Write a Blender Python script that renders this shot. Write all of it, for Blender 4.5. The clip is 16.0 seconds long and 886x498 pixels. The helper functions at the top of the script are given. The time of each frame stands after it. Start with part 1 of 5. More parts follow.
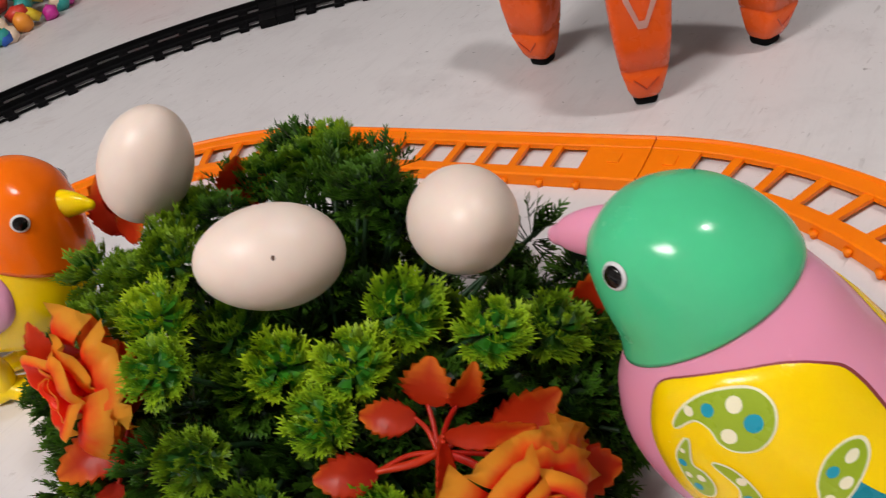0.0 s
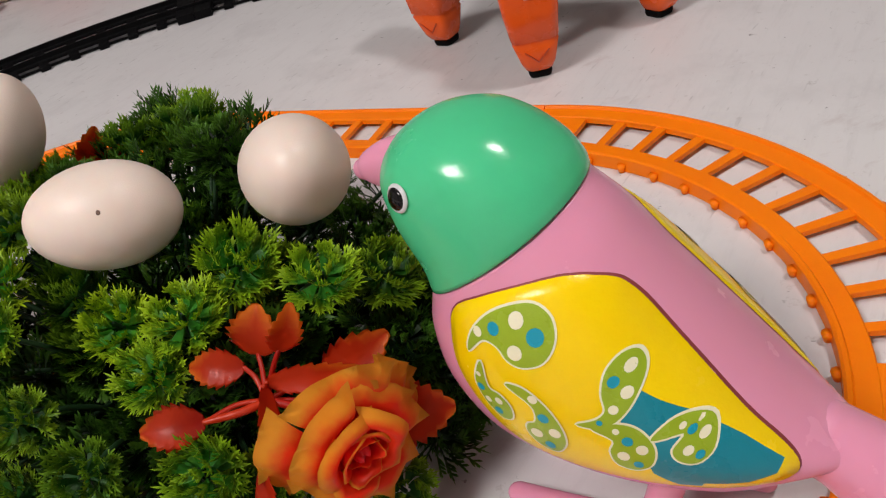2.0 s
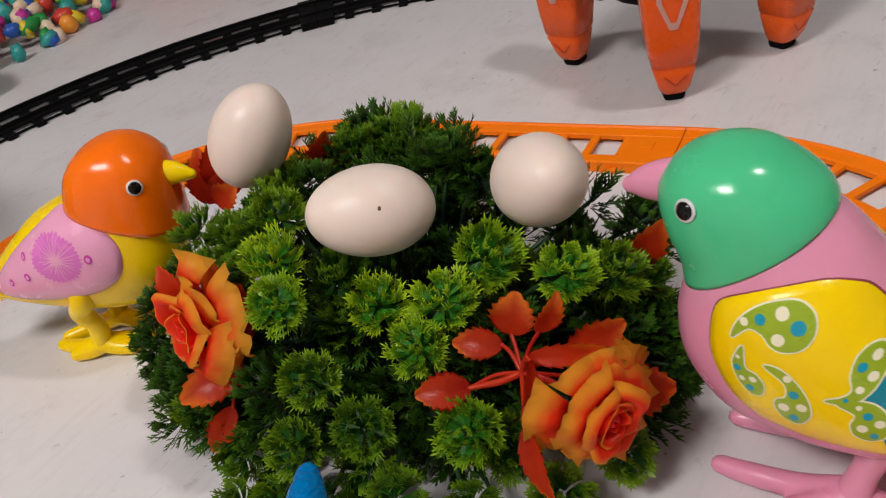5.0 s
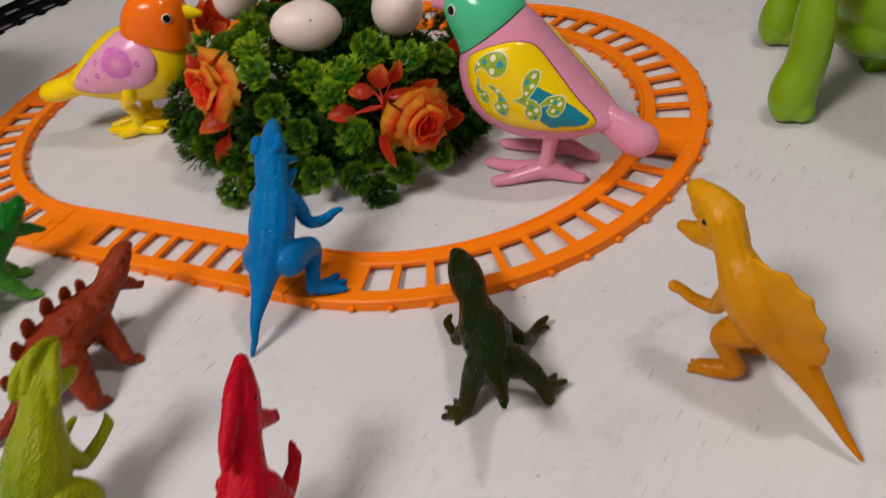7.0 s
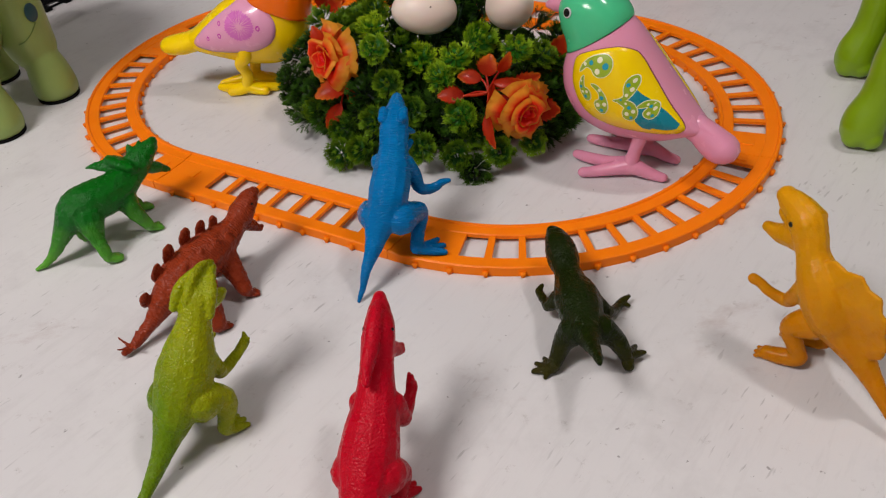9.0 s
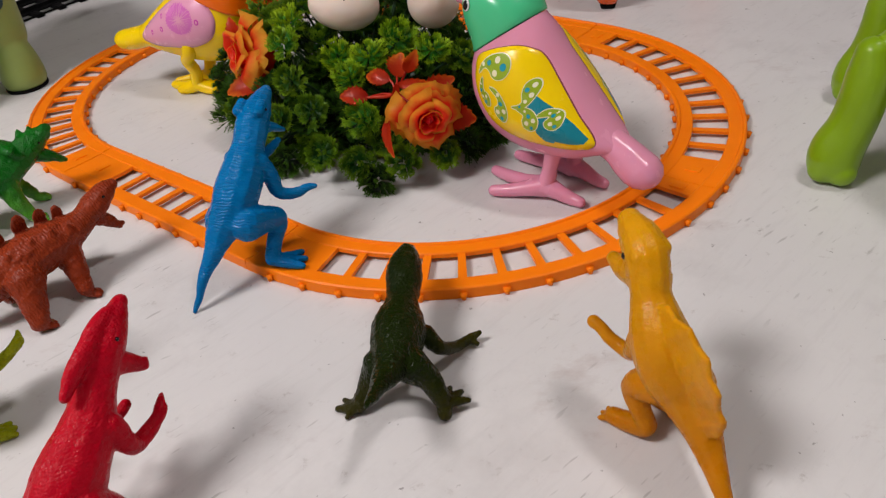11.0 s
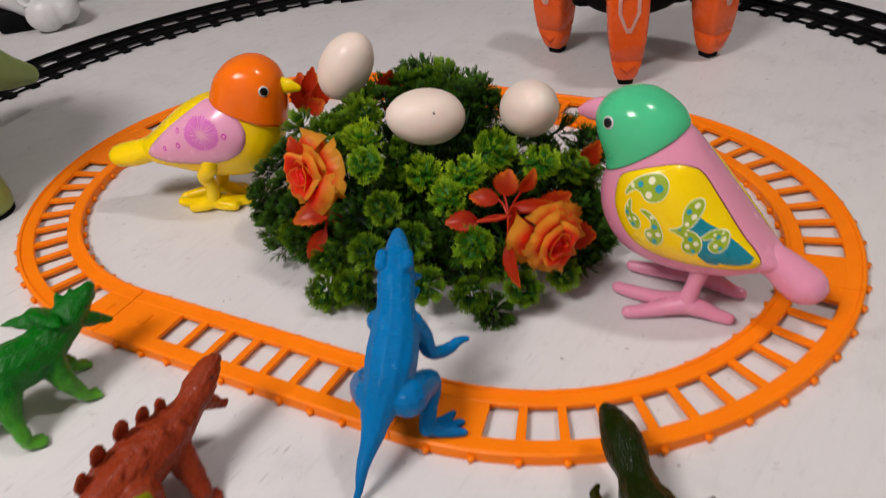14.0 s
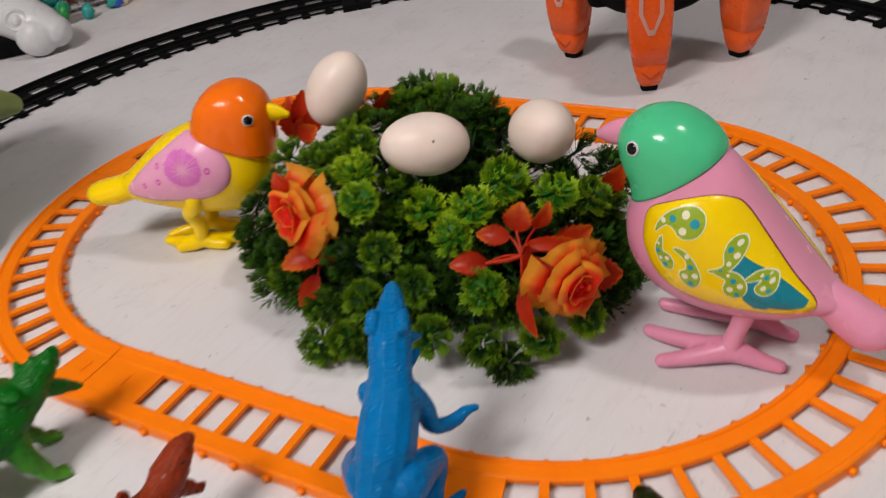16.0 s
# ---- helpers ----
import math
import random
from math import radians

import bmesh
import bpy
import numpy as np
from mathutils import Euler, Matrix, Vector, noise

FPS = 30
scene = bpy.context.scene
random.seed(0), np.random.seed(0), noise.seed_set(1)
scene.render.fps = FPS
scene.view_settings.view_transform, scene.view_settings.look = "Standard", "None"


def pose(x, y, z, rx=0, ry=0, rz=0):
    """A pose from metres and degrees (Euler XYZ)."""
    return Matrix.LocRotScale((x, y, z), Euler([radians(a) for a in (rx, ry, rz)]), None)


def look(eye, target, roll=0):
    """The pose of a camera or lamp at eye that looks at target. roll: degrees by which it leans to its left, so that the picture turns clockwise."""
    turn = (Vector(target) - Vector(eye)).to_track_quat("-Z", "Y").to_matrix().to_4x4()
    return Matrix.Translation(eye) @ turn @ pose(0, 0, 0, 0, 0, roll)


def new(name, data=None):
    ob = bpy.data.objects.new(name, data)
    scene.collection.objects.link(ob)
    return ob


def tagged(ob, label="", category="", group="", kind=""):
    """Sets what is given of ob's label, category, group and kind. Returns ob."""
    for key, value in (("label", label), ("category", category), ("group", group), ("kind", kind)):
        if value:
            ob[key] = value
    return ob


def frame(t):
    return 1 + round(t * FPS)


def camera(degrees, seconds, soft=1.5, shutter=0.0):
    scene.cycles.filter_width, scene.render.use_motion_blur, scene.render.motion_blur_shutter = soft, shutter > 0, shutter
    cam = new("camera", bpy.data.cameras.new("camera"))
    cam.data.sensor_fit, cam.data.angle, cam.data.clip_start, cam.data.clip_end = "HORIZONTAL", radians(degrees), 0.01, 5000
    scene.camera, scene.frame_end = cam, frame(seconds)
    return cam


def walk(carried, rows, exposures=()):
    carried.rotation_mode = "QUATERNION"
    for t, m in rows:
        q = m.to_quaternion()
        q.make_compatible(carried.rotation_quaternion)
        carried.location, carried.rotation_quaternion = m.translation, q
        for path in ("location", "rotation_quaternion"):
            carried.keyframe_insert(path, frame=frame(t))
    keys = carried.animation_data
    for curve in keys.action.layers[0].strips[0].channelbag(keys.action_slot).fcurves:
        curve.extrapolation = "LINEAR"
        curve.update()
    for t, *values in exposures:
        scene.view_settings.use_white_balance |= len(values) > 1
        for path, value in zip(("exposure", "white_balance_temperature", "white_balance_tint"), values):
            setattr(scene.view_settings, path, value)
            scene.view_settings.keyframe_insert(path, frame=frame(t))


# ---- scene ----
cam = camera(55.90, 16.0, soft=1.2, shutter=0.5)
# seconds, eye x y z, yaw to the left, pitch up, roll
ROWS = [
    (0.0, 0.0744, 0.0635, 0.2982, 12.36, -34.25, -15.33),
    (0.5, 0.0943, 0.0611, 0.2836, 12.12, -33.83, -15.88),
    (1.0, 0.1066, 0.0556, 0.2753, 11.49, -33.72, -16.34),
    (1.5, 0.1237, 0.0502, 0.2669, 10.79, -33.82, -16.56),
    (2.0, 0.1231, 0.0526, 0.2656, 10.03, -34.04, -16.14),
    (2.5, 0.0863, 0.0332, 0.2678, 10.66, -34.12, -15.80),
    (3.0, 0.0420, 0.0356, 0.2945, 11.77, -33.86, -14.79),
    (3.2, 0.0291, 0.0442, 0.2912, 12.17, -33.55, -14.21),
    (5.3, 0.0539, -0.0160, 0.3277, 11.82, -33.28, -14.41),
    (5.5, 0.0653, -0.0322, 0.3364, 10.62, -33.46, -13.76),
    (6.0, 0.0980, -0.1343, 0.3440, 8.30, -34.51, -12.72),
    (6.5, 0.1106, -0.2559, 0.3759, 8.82, -36.65, -12.54),
    (7.0, 0.1369, -0.3416, 0.3976, 9.77, -38.25, -12.18),
    (7.5, 0.1217, -0.3870, 0.4098, 10.29, -38.94, -8.82),
    (8.0, 0.1043, -0.4042, 0.4217, 10.62, -38.67, -7.73),
    (8.5, 0.0842, -0.4114, 0.4252, 10.88, -38.51, -7.31),
    (9.0, 0.0814, -0.4090, 0.4344, 10.95, -38.61, -6.39),
    (9.5, 0.1174, -0.3972, 0.3988, 11.54, -37.98, -4.82),
    (9.7, 0.1505, -0.3848, 0.3851, 13.08, -37.77, -5.21),
    (11.8, 0.2622, -0.2964, 0.3394, 22.91, -33.94, -7.69),
    (12.0, 0.2483, -0.3001, 0.3346, 22.98, -33.84, -7.37),
    (12.5, 0.2051, -0.3176, 0.3364, 22.50, -33.62, -6.25),
    (13.0, 0.1527, -0.3518, 0.3293, 18.17, -33.62, -7.03),
    (13.5, 0.0853, -0.3315, 0.3491, 8.92, -34.67, -7.65),
    (14.0, 0.0381, -0.2517, 0.4010, 8.81, -34.51, -6.42),
    (14.5, 0.0393, -0.1880, 0.3949, 10.00, -34.02, -7.27),
    (15.0, 0.0442, -0.1224, 0.3702, 9.83, -34.04, -8.79),
    (15.5, 0.0519, -0.1126, 0.3633, 10.15, -34.16, -9.48),
    (16.0, 0.0443, -0.1737, 0.3836, 11.03, -34.35, -9.65),
]


def heading(x, y, z, yaw, pitch, roll):
    return pose(x, y, z, 0, 0, yaw) @ pose(0, 0, 0, 90 + pitch, 0, 0) @ pose(0, 0, 0, 0, 0, roll)


from mathutils import noise as noise_field
from mathutils.bvhtree import BVHTree

EXPOSURES = [(0.0, 0.46), (3.0, 0.38), (6.0, 0.25), (6.5, 0.22), (7.0, 0.06), (8.0, 0.04), (9.0, 0.08), (12.0, 0.21), (13.0, 0.20), (14.0, 0.28), (16.0, 0.27)]
walk(cam, [(t, heading(*row)) for t, *row in ROWS], EXPOSURES)

# ---- world and lights ----
world = bpy.data.worlds.new("world")
scene.world = world
world.use_nodes = True
world.node_tree.nodes["Background"].inputs["Color"].default_value = (0.9, 0.92, 1.0, 1)
world.node_tree.nodes["Background"].inputs["Strength"].default_value = 0.1


def area_lamp(name, place, aim, size, size_y, watts, colour):
    data = bpy.data.lights.new(name, "AREA")
    data.shape, data.size, data.size_y = "RECTANGLE", size, size_y
    data.energy, data.color = watts, colour
    ob = new(name, data)
    ob.matrix_world = look(place, aim)
    return ob


ROOM_H = 2.2
LAMP_A = (0.86, 0.32, 2.10)     # behind and to the right of the toys
LAMP_B = (-0.98, -0.90, 2.10)   # in front and to the left
WARM = (1.0, 0.935, 0.915)
area_lamp("lamp_light_a", (LAMP_A[0], LAMP_A[1], LAMP_A[2] - 0.03), (LAMP_A[0], LAMP_A[1] + 0.001, 0.0), 0.24, 0.18, 10.6, WARM)
area_lamp("lamp_light_b", (LAMP_B[0], LAMP_B[1], LAMP_B[2] - 0.03), (LAMP_B[0], LAMP_B[1] + 0.001, 0.0), 0.76, 0.56, 37.5, WARM)


# ---- materials ----
def nodes_of(name):
    m = bpy.data.materials.new(name)
    m.use_nodes = True
    t = m.node_tree
    return m, t, t.nodes["Principled BSDF"], t.nodes, t.links


def mix_colour(t, fac, a, b, kind="MIX"):
    n = t.nodes.new("ShaderNodeMix")
    n.data_type, n.blend_type = "RGBA", kind
    for socket, v in ((n.inputs[0], fac), (n.inputs[6], a), (n.inputs[7], b)):
        if isinstance(v, bpy.types.NodeSocket):
            t.links.new(v, socket)
        elif isinstance(v, tuple):
            socket.default_value = (*v, 1)
        else:
            socket.default_value = v
    return n.outputs[2]


def noise_of(t, scale, detail=3.0, rough=0.55, coord="Object", stretch=None, turn=0.0):
    c = t.nodes.new("ShaderNodeTexCoord")
    n = t.nodes.new("ShaderNodeTexNoise")
    n.inputs["Scale"].default_value, n.inputs["Detail"].default_value, n.inputs["Roughness"].default_value = scale, detail, rough
    out = c.outputs[coord]
    if stretch:
        mp = t.nodes.new("ShaderNodeMapping")
        mp.inputs["Scale"].default_value = stretch
        mp.vector_type = "TEXTURE" if turn else "POINT"
        if turn:
            mp.inputs["Rotation"].default_value = (0, 0, math.radians(turn))
            mp.inputs["Scale"].default_value = (stretch[1], stretch[0], 1.0)
        t.links.new(out, mp.inputs["Vector"])
        out = mp.outputs["Vector"]
    t.links.new(out, n.inputs["Vector"])
    return n.outputs["Fac"]


def ramp_of(t, fac, stops, constant=False):
    r = t.nodes.new("ShaderNodeValToRGB")
    if constant:
        r.color_ramp.interpolation = "CONSTANT"
    e = r.color_ramp.elements
    while len(e) < len(stops):
        e.new(0.5)
    for el, (p, c) in zip(e, stops):
        el.position = p
        el.color = (*c, 1) if isinstance(c, tuple) else (c, c, c, 1)
    t.links.new(fac, r.inputs["Fac"])
    return r.outputs["Color"]


def bump_to(t, bsdf, height, strength, distance):
    b = t.nodes.new("ShaderNodeBump")
    b.inputs["Strength"].default_value, b.inputs["Distance"].default_value = strength, distance
    t.links.new(height, b.inputs["Height"])
    t.links.new(b.outputs["Normal"], bsdf.inputs["Normal"])


def shade(c, k):
    return tuple(min(1.0, v * k) for v in c)


def plastic(name, colour, rough=0.28, vary=0.12, soft=0.0, grain=900.0, relief=0.15, coat=0.0, worn=None, gloss=0.4):
    """Moulded plastic: slight colour clouds, fine relief and scuffed gloss."""
    m, t, b, _, l = nodes_of(name)
    cloud = noise_of(t, 22.0, 4.0)
    col = ramp_of(t, cloud, [(0.3, shade(colour, 1 - vary)), (0.7, shade(colour, 1 + vary))])
    if worn:
        scuff = ramp_of(t, noise_of(t, 120.0, 5.0, 0.7), [(0.60, 0.0), (0.72, 1.0)])
        n = t.nodes.new("ShaderNodeMath")
        n.operation = "MULTIPLY"
        n.inputs[1].default_value = 0.5
        l.new(scuff, n.inputs[0])
        col = mix_colour(t, n.outputs[0], col, worn)
    l.new(col, b.inputs["Base Color"])
    l.new(ramp_of(t, noise_of(t, 60.0, 4.0), [(0.3, max(0.03, rough - 0.07)), (0.75, rough + 0.12)]), b.inputs["Roughness"])
    b.inputs["Specular IOR Level"].default_value = gloss
    b.inputs["Coat Weight"].default_value = coat
    b.inputs["Coat Roughness"].default_value = 0.08
    if soft:
        b.inputs["Subsurface Weight"].default_value = soft
        b.inputs["Subsurface Scale"].default_value = 0.004
        b.inputs["Subsurface Radius"].default_value = (1.0, 0.6, 0.4)
    bump_to(t, b, noise_of(t, grain, 3.0), relief, 0.0006)
    return m


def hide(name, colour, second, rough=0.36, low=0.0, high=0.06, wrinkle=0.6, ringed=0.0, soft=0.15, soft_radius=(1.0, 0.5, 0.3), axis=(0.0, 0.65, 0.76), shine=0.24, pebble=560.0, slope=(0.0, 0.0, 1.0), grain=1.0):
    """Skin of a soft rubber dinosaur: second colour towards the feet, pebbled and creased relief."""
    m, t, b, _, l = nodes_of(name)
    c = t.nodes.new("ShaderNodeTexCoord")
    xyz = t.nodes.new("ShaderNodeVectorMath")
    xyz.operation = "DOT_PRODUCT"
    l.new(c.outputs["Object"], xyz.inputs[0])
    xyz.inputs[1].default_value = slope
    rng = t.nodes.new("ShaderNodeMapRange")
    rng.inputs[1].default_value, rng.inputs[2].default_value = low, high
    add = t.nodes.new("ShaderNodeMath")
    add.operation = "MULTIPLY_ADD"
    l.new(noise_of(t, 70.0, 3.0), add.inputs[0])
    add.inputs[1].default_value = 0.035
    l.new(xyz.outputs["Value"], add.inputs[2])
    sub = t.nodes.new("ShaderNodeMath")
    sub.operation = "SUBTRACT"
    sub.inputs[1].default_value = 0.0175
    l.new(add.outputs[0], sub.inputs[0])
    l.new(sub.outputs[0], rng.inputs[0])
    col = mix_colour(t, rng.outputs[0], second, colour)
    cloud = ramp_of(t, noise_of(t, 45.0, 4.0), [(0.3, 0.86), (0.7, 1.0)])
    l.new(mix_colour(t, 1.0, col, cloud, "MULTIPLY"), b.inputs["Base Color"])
    l.new(ramp_of(t, noise_of(t, 150.0, 3.0), [(0.3, rough - 0.08), (0.7, rough + 0.12)]), b.inputs["Roughness"])
    b.inputs["Specular IOR Level"].default_value = shine
    b.inputs["Subsurface Weight"].default_value = soft
    b.inputs["Subsurface Scale"].default_value = 0.004
    b.inputs["Subsurface Radius"].default_value = soft_radius
    v = t.nodes.new("ShaderNodeTexVoronoi")
    v.inputs["Scale"].default_value = pebble
    l.new(c.outputs["Object"], v.inputs["Vector"])
    flip = t.nodes.new("ShaderNodeMath")
    flip.operation = "SUBTRACT"
    flip.inputs[0].default_value = 1.0
    l.new(v.outputs["Distance"], flip.inputs[1])
    coarse = t.nodes.new("ShaderNodeMath")
    coarse.operation = "MULTIPLY"
    coarse.inputs[1].default_value = grain
    l.new(flip.outputs[0], coarse.inputs[0])
    h = coarse.outputs[0]
    if ringed:
        dot = t.nodes.new("ShaderNodeVectorMath")
        dot.operation = "DOT_PRODUCT"
        l.new(c.outputs["Object"], dot.inputs[0])
        dot.inputs[1].default_value = axis
        bend = t.nodes.new("ShaderNodeMath")
        bend.operation = "MULTIPLY_ADD"
        bend.inputs[1].default_value = 0.007
        l.new(noise_of(t, 95.0, 2.0), bend.inputs[0])
        l.new(dot.outputs["Value"], bend.inputs[2])
        turns = t.nodes.new("ShaderNodeMath")
        turns.operation = "MULTIPLY"
        turns.inputs[1].default_value = 2900.0
        l.new(bend.outputs[0], turns.inputs[0])
        wave = t.nodes.new("ShaderNodeMath")
        wave.operation = "SINE"
        l.new(turns.outputs[0], wave.inputs[0])
        some = t.nodes.new("ShaderNodeMath")
        some.operation = "MULTIPLY"
        l.new(ramp_of(t, noise_of(t, 55.0, 2.0), [(0.36, 0.25), (0.52, 1.0)]), some.inputs[0])
        l.new(wave.outputs[0], some.inputs[1])
        mx = t.nodes.new("ShaderNodeMath")
        mx.operation = "MULTIPLY_ADD"
        mx.inputs[1].default_value = ringed
        l.new(some.outputs[0], mx.inputs[0])
        l.new(h, mx.inputs[2])
        h = mx.outputs[0]
    bump_to(t, b, h, wrinkle, 0.0011)
    return m


def floor_material():
    m, t, b, _, l = nodes_of("white_painted_floor")
    base = ramp_of(t, noise_of(t, 2.4, 5.0, 0.6), [(0.30, (0.64, 0.625, 0.635)), (0.72, (0.72, 0.705, 0.71))])
    smudge = ramp_of(t, noise_of(t, 9.0, 6.0, 0.68), [(0.52, 0.0), (0.74, 0.40)])
    col = mix_colour(t, smudge, base, (0.45, 0.43, 0.435))
    brush = ramp_of(t, noise_of(t, 110.0, 6.0, 0.7, turn=62.0, stretch=(1.0, 7.0, 1.0)), [(0.52, 0.0), (0.76, 0.24)])
    col = mix_colour(t, brush, col, (0.42, 0.40, 0.405))
    stain = ramp_of(t, noise_of(t, 13.0, 7.0, 0.72, turn=20.0, stretch=(1.0, 1.8, 1.0)), [(0.60, 0.0), (0.72, 0.55)])
    col = mix_colour(t, stain, col, (0.44, 0.37, 0.36))
    grime = ramp_of(t, noise_of(t, 70.0, 8.0, 0.75), [(0.60, 0.0), (0.75, 0.70)])
    col = mix_colour(t, grime, col, (0.32, 0.28, 0.265))
    scratch = ramp_of(t, noise_of(t, 260.0, 2.0, 0.4, turn=58.0, stretch=(1.0, 6.0, 1.0)), [(0.67, 0.0), (0.73, 0.42)])
    bare = ramp_of(t, noise_of(t, 7.0, 4.0, 0.6), [(0.46, 0.12), (0.62, 1.0)])
    col = mix_colour(t, mix_colour(t, 1.0, scratch, bare, "MULTIPLY"), col, (0.20, 0.185, 0.185))
    c = t.nodes.new("ShaderNodeTexCoord")
    for scale, size, keep in ((42.0, 0.060, 0.48), (95.0, 0.085, 0.62)):
        v = t.nodes.new("ShaderNodeTexVoronoi")
        v.inputs["Scale"].default_value = scale
        warp = t.nodes.new("ShaderNodeTexNoise")
        warp.inputs["Scale"].default_value = 300.0
        l.new(c.outputs["Object"], warp.inputs["Vector"])
        mixed = mix_colour(t, 0.006, c.outputs["Object"], warp.outputs["Color"])
        l.new(mixed, v.inputs["Vector"])
        dot = ramp_of(t, v.outputs["Distance"], [(size * 0.6, 1.0), (size, 0.0)])
        some = ramp_of(t, v.outputs["Color"], [(keep, 0.0), (keep + 0.06, 0.6)])
        mul = t.nodes.new("ShaderNodeMath")
        mul.operation = "MULTIPLY"
        l.new(dot, mul.inputs[0])
        l.new(some, mul.inputs[1])
        col = mix_colour(t, mul.outputs[0], col, (0.10, 0.085, 0.08))
    l.new(col, b.inputs["Base Color"])
    l.new(ramp_of(t, noise_of(t, 9.0, 5.0), [(0.3, 0.32), (0.7, 0.50)]), b.inputs["Roughness"])
    bump_to(t, b, noise_of(t, 60.0, 7.0, 0.7, turn=62.0, stretch=(1.0, 5.0, 1.0)), 0.08, 0.002)
    return m


def plaster(name, colour):
    m, t, b, _, l = nodes_of(name)
    l.new(ramp_of(t, noise_of(t, 3.0, 5.0), [(0.3, shade(colour, 0.93)), (0.7, shade(colour, 1.04))]), b.inputs["Base Color"])
    b.inputs["Roughness"].default_value = 0.8
    bump_to(t, b, noise_of(t, 120.0, 4.0), 0.1, 0.002)
    return m


def let_through(t, b, colour, share):
    """Thin plastic that lets part of the light through to its other side."""
    tr = t.nodes.new("ShaderNodeBsdfTranslucent")
    mx = t.nodes.new("ShaderNodeMixShader")
    mx.inputs[0].default_value = share
    t.links.new(colour, tr.inputs["Color"])
    t.links.new(b.outputs[0], mx.inputs[1])
    t.links.new(tr.outputs[0], mx.inputs[2])
    t.links.new(mx.outputs[0], t.nodes["Material Output"].inputs["Surface"])


def leaf_material(name, dark, light, rough=0.48):
    """Plastic foliage varied from sprig to sprig; dark roots and paler tips put shade and light into the colour."""
    m, t, b, _, l = nodes_of(name)
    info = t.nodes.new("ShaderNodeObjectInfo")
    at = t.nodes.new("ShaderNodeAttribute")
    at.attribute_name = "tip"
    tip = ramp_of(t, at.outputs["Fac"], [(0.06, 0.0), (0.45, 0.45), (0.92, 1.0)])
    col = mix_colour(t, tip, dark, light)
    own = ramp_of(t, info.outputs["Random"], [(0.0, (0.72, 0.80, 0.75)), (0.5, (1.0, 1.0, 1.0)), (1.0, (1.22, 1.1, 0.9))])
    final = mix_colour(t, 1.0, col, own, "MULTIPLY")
    l.new(final, b.inputs["Base Color"])
    b.inputs["Roughness"].default_value = rough
    b.inputs["Specular IOR Level"].default_value = 0.35
    let_through(t, b, final, 0.28)
    return m


def petal_material(name, inner, mid, rim, reach, vary=0.0):
    """Dyed plastic petals: red at the heart, orange outwards, yellow along the rims."""
    m, t, b, _, l = nodes_of(name)
    uv = t.nodes.new("ShaderNodeAttribute")
    uv.attribute_name = "reach"
    wob = t.nodes.new("ShaderNodeMath")
    wob.operation = "MULTIPLY_ADD"
    l.new(noise_of(t, 160.0, 3.0), wob.inputs[0])
    wob.inputs[1].default_value = 0.24
    l.new(uv.outputs["Fac"], wob.inputs[2])
    sub = t.nodes.new("ShaderNodeMath")
    sub.operation = "SUBTRACT"
    sub.inputs[1].default_value = 0.12
    l.new(wob.outputs[0], sub.inputs[0])
    info = t.nodes.new("ShaderNodeObjectInfo")
    own = t.nodes.new("ShaderNodeMath")
    own.operation = "MULTIPLY_ADD"
    l.new(info.outputs["Random"], own.inputs[0])
    own.inputs[1].default_value = vary
    l.new(sub.outputs[0], own.inputs[2])
    final = ramp_of(t, own.outputs[0], [(0.12, inner), (0.42, mid), (0.64, mid), (reach, rim)])
    l.new(final, b.inputs["Base Color"])
    b.inputs["Roughness"].default_value = 0.34
    b.inputs["Specular IOR Level"].default_value = 0.4
    let_through(t, b, final, 0.32)
    bump_to(t, b, noise_of(t, 400.0, 3.0), 0.15, 0.0006)
    return m


def island_material(name, stops):
    m, t, b, _, l = nodes_of(name)
    g = t.nodes.new("ShaderNodeNewGeometry")
    l.new(ramp_of(t, g.outputs["Random Per Island"], stops, True), b.inputs["Base Color"])
    b.inputs["Roughness"].default_value = 0.4
    return m


def lamp_material():
    m, t, b, _, l = nodes_of("lamp_diffuser")
    b.inputs["Base Color"].default_value = (0.9, 0.9, 0.9, 1)
    b.inputs["Emission Color"].default_value = (1, 0.96, 0.9, 1)
    b.inputs["Emission Strength"].default_value = 4.0
    return m


def plain(name, colour, rough):
    m, t, b, _, l = nodes_of(name)
    l.new(ramp_of(t, noise_of(t, 80.0, 3.0), [(0.3, shade(colour, 0.9)), (0.7, shade(colour, 1.08))]), b.inputs["Base Color"])
    b.inputs["Roughness"].default_value = rough
    return m


M_FLOOR = floor_material()
M_WALL = plaster("wall_plaster", (0.46, 0.445, 0.435))
M_ORANGE = plastic("orange_track_plastic", (1.0, 0.215, 0.003), 0.36, 0.05, soft=0.15, relief=0.2, gloss=0.18)
M_BLACK = plastic("black_track_plastic", (0.0030, 0.0030, 0.0035), 0.6, 0.2, gloss=0.08)
M_EGG = plastic("egg_shell", (0.79, 0.665, 0.585), 0.38, 0.05, soft=0.35, grain=1400.0, relief=0.12)
M_HOLE = plain("egg_hole", (0.12, 0.07, 0.05), 0.8)
M_PINK = plastic("pink_plastic", (0.76, 0.30, 0.44), 0.20, 0.02, soft=0.2, relief=0.04)
M_MINT = plastic("mint_green_plastic", (0.072, 0.55, 0.26), 0.20, 0.06, soft=0.15, coat=0.12, gloss=0.35, relief=0.06)
M_YELLOW = plastic("yellow_plastic", (0.97, 0.66, 0.001), 0.20, 0.05, soft=0.15, coat=0.10, gloss=0.28)
M_HEAD_ORANGE = plastic("orange_head_plastic", (1.0, 0.175, 0.003), 0.16, 0.05, soft=0.15, coat=0.12, gloss=0.30)
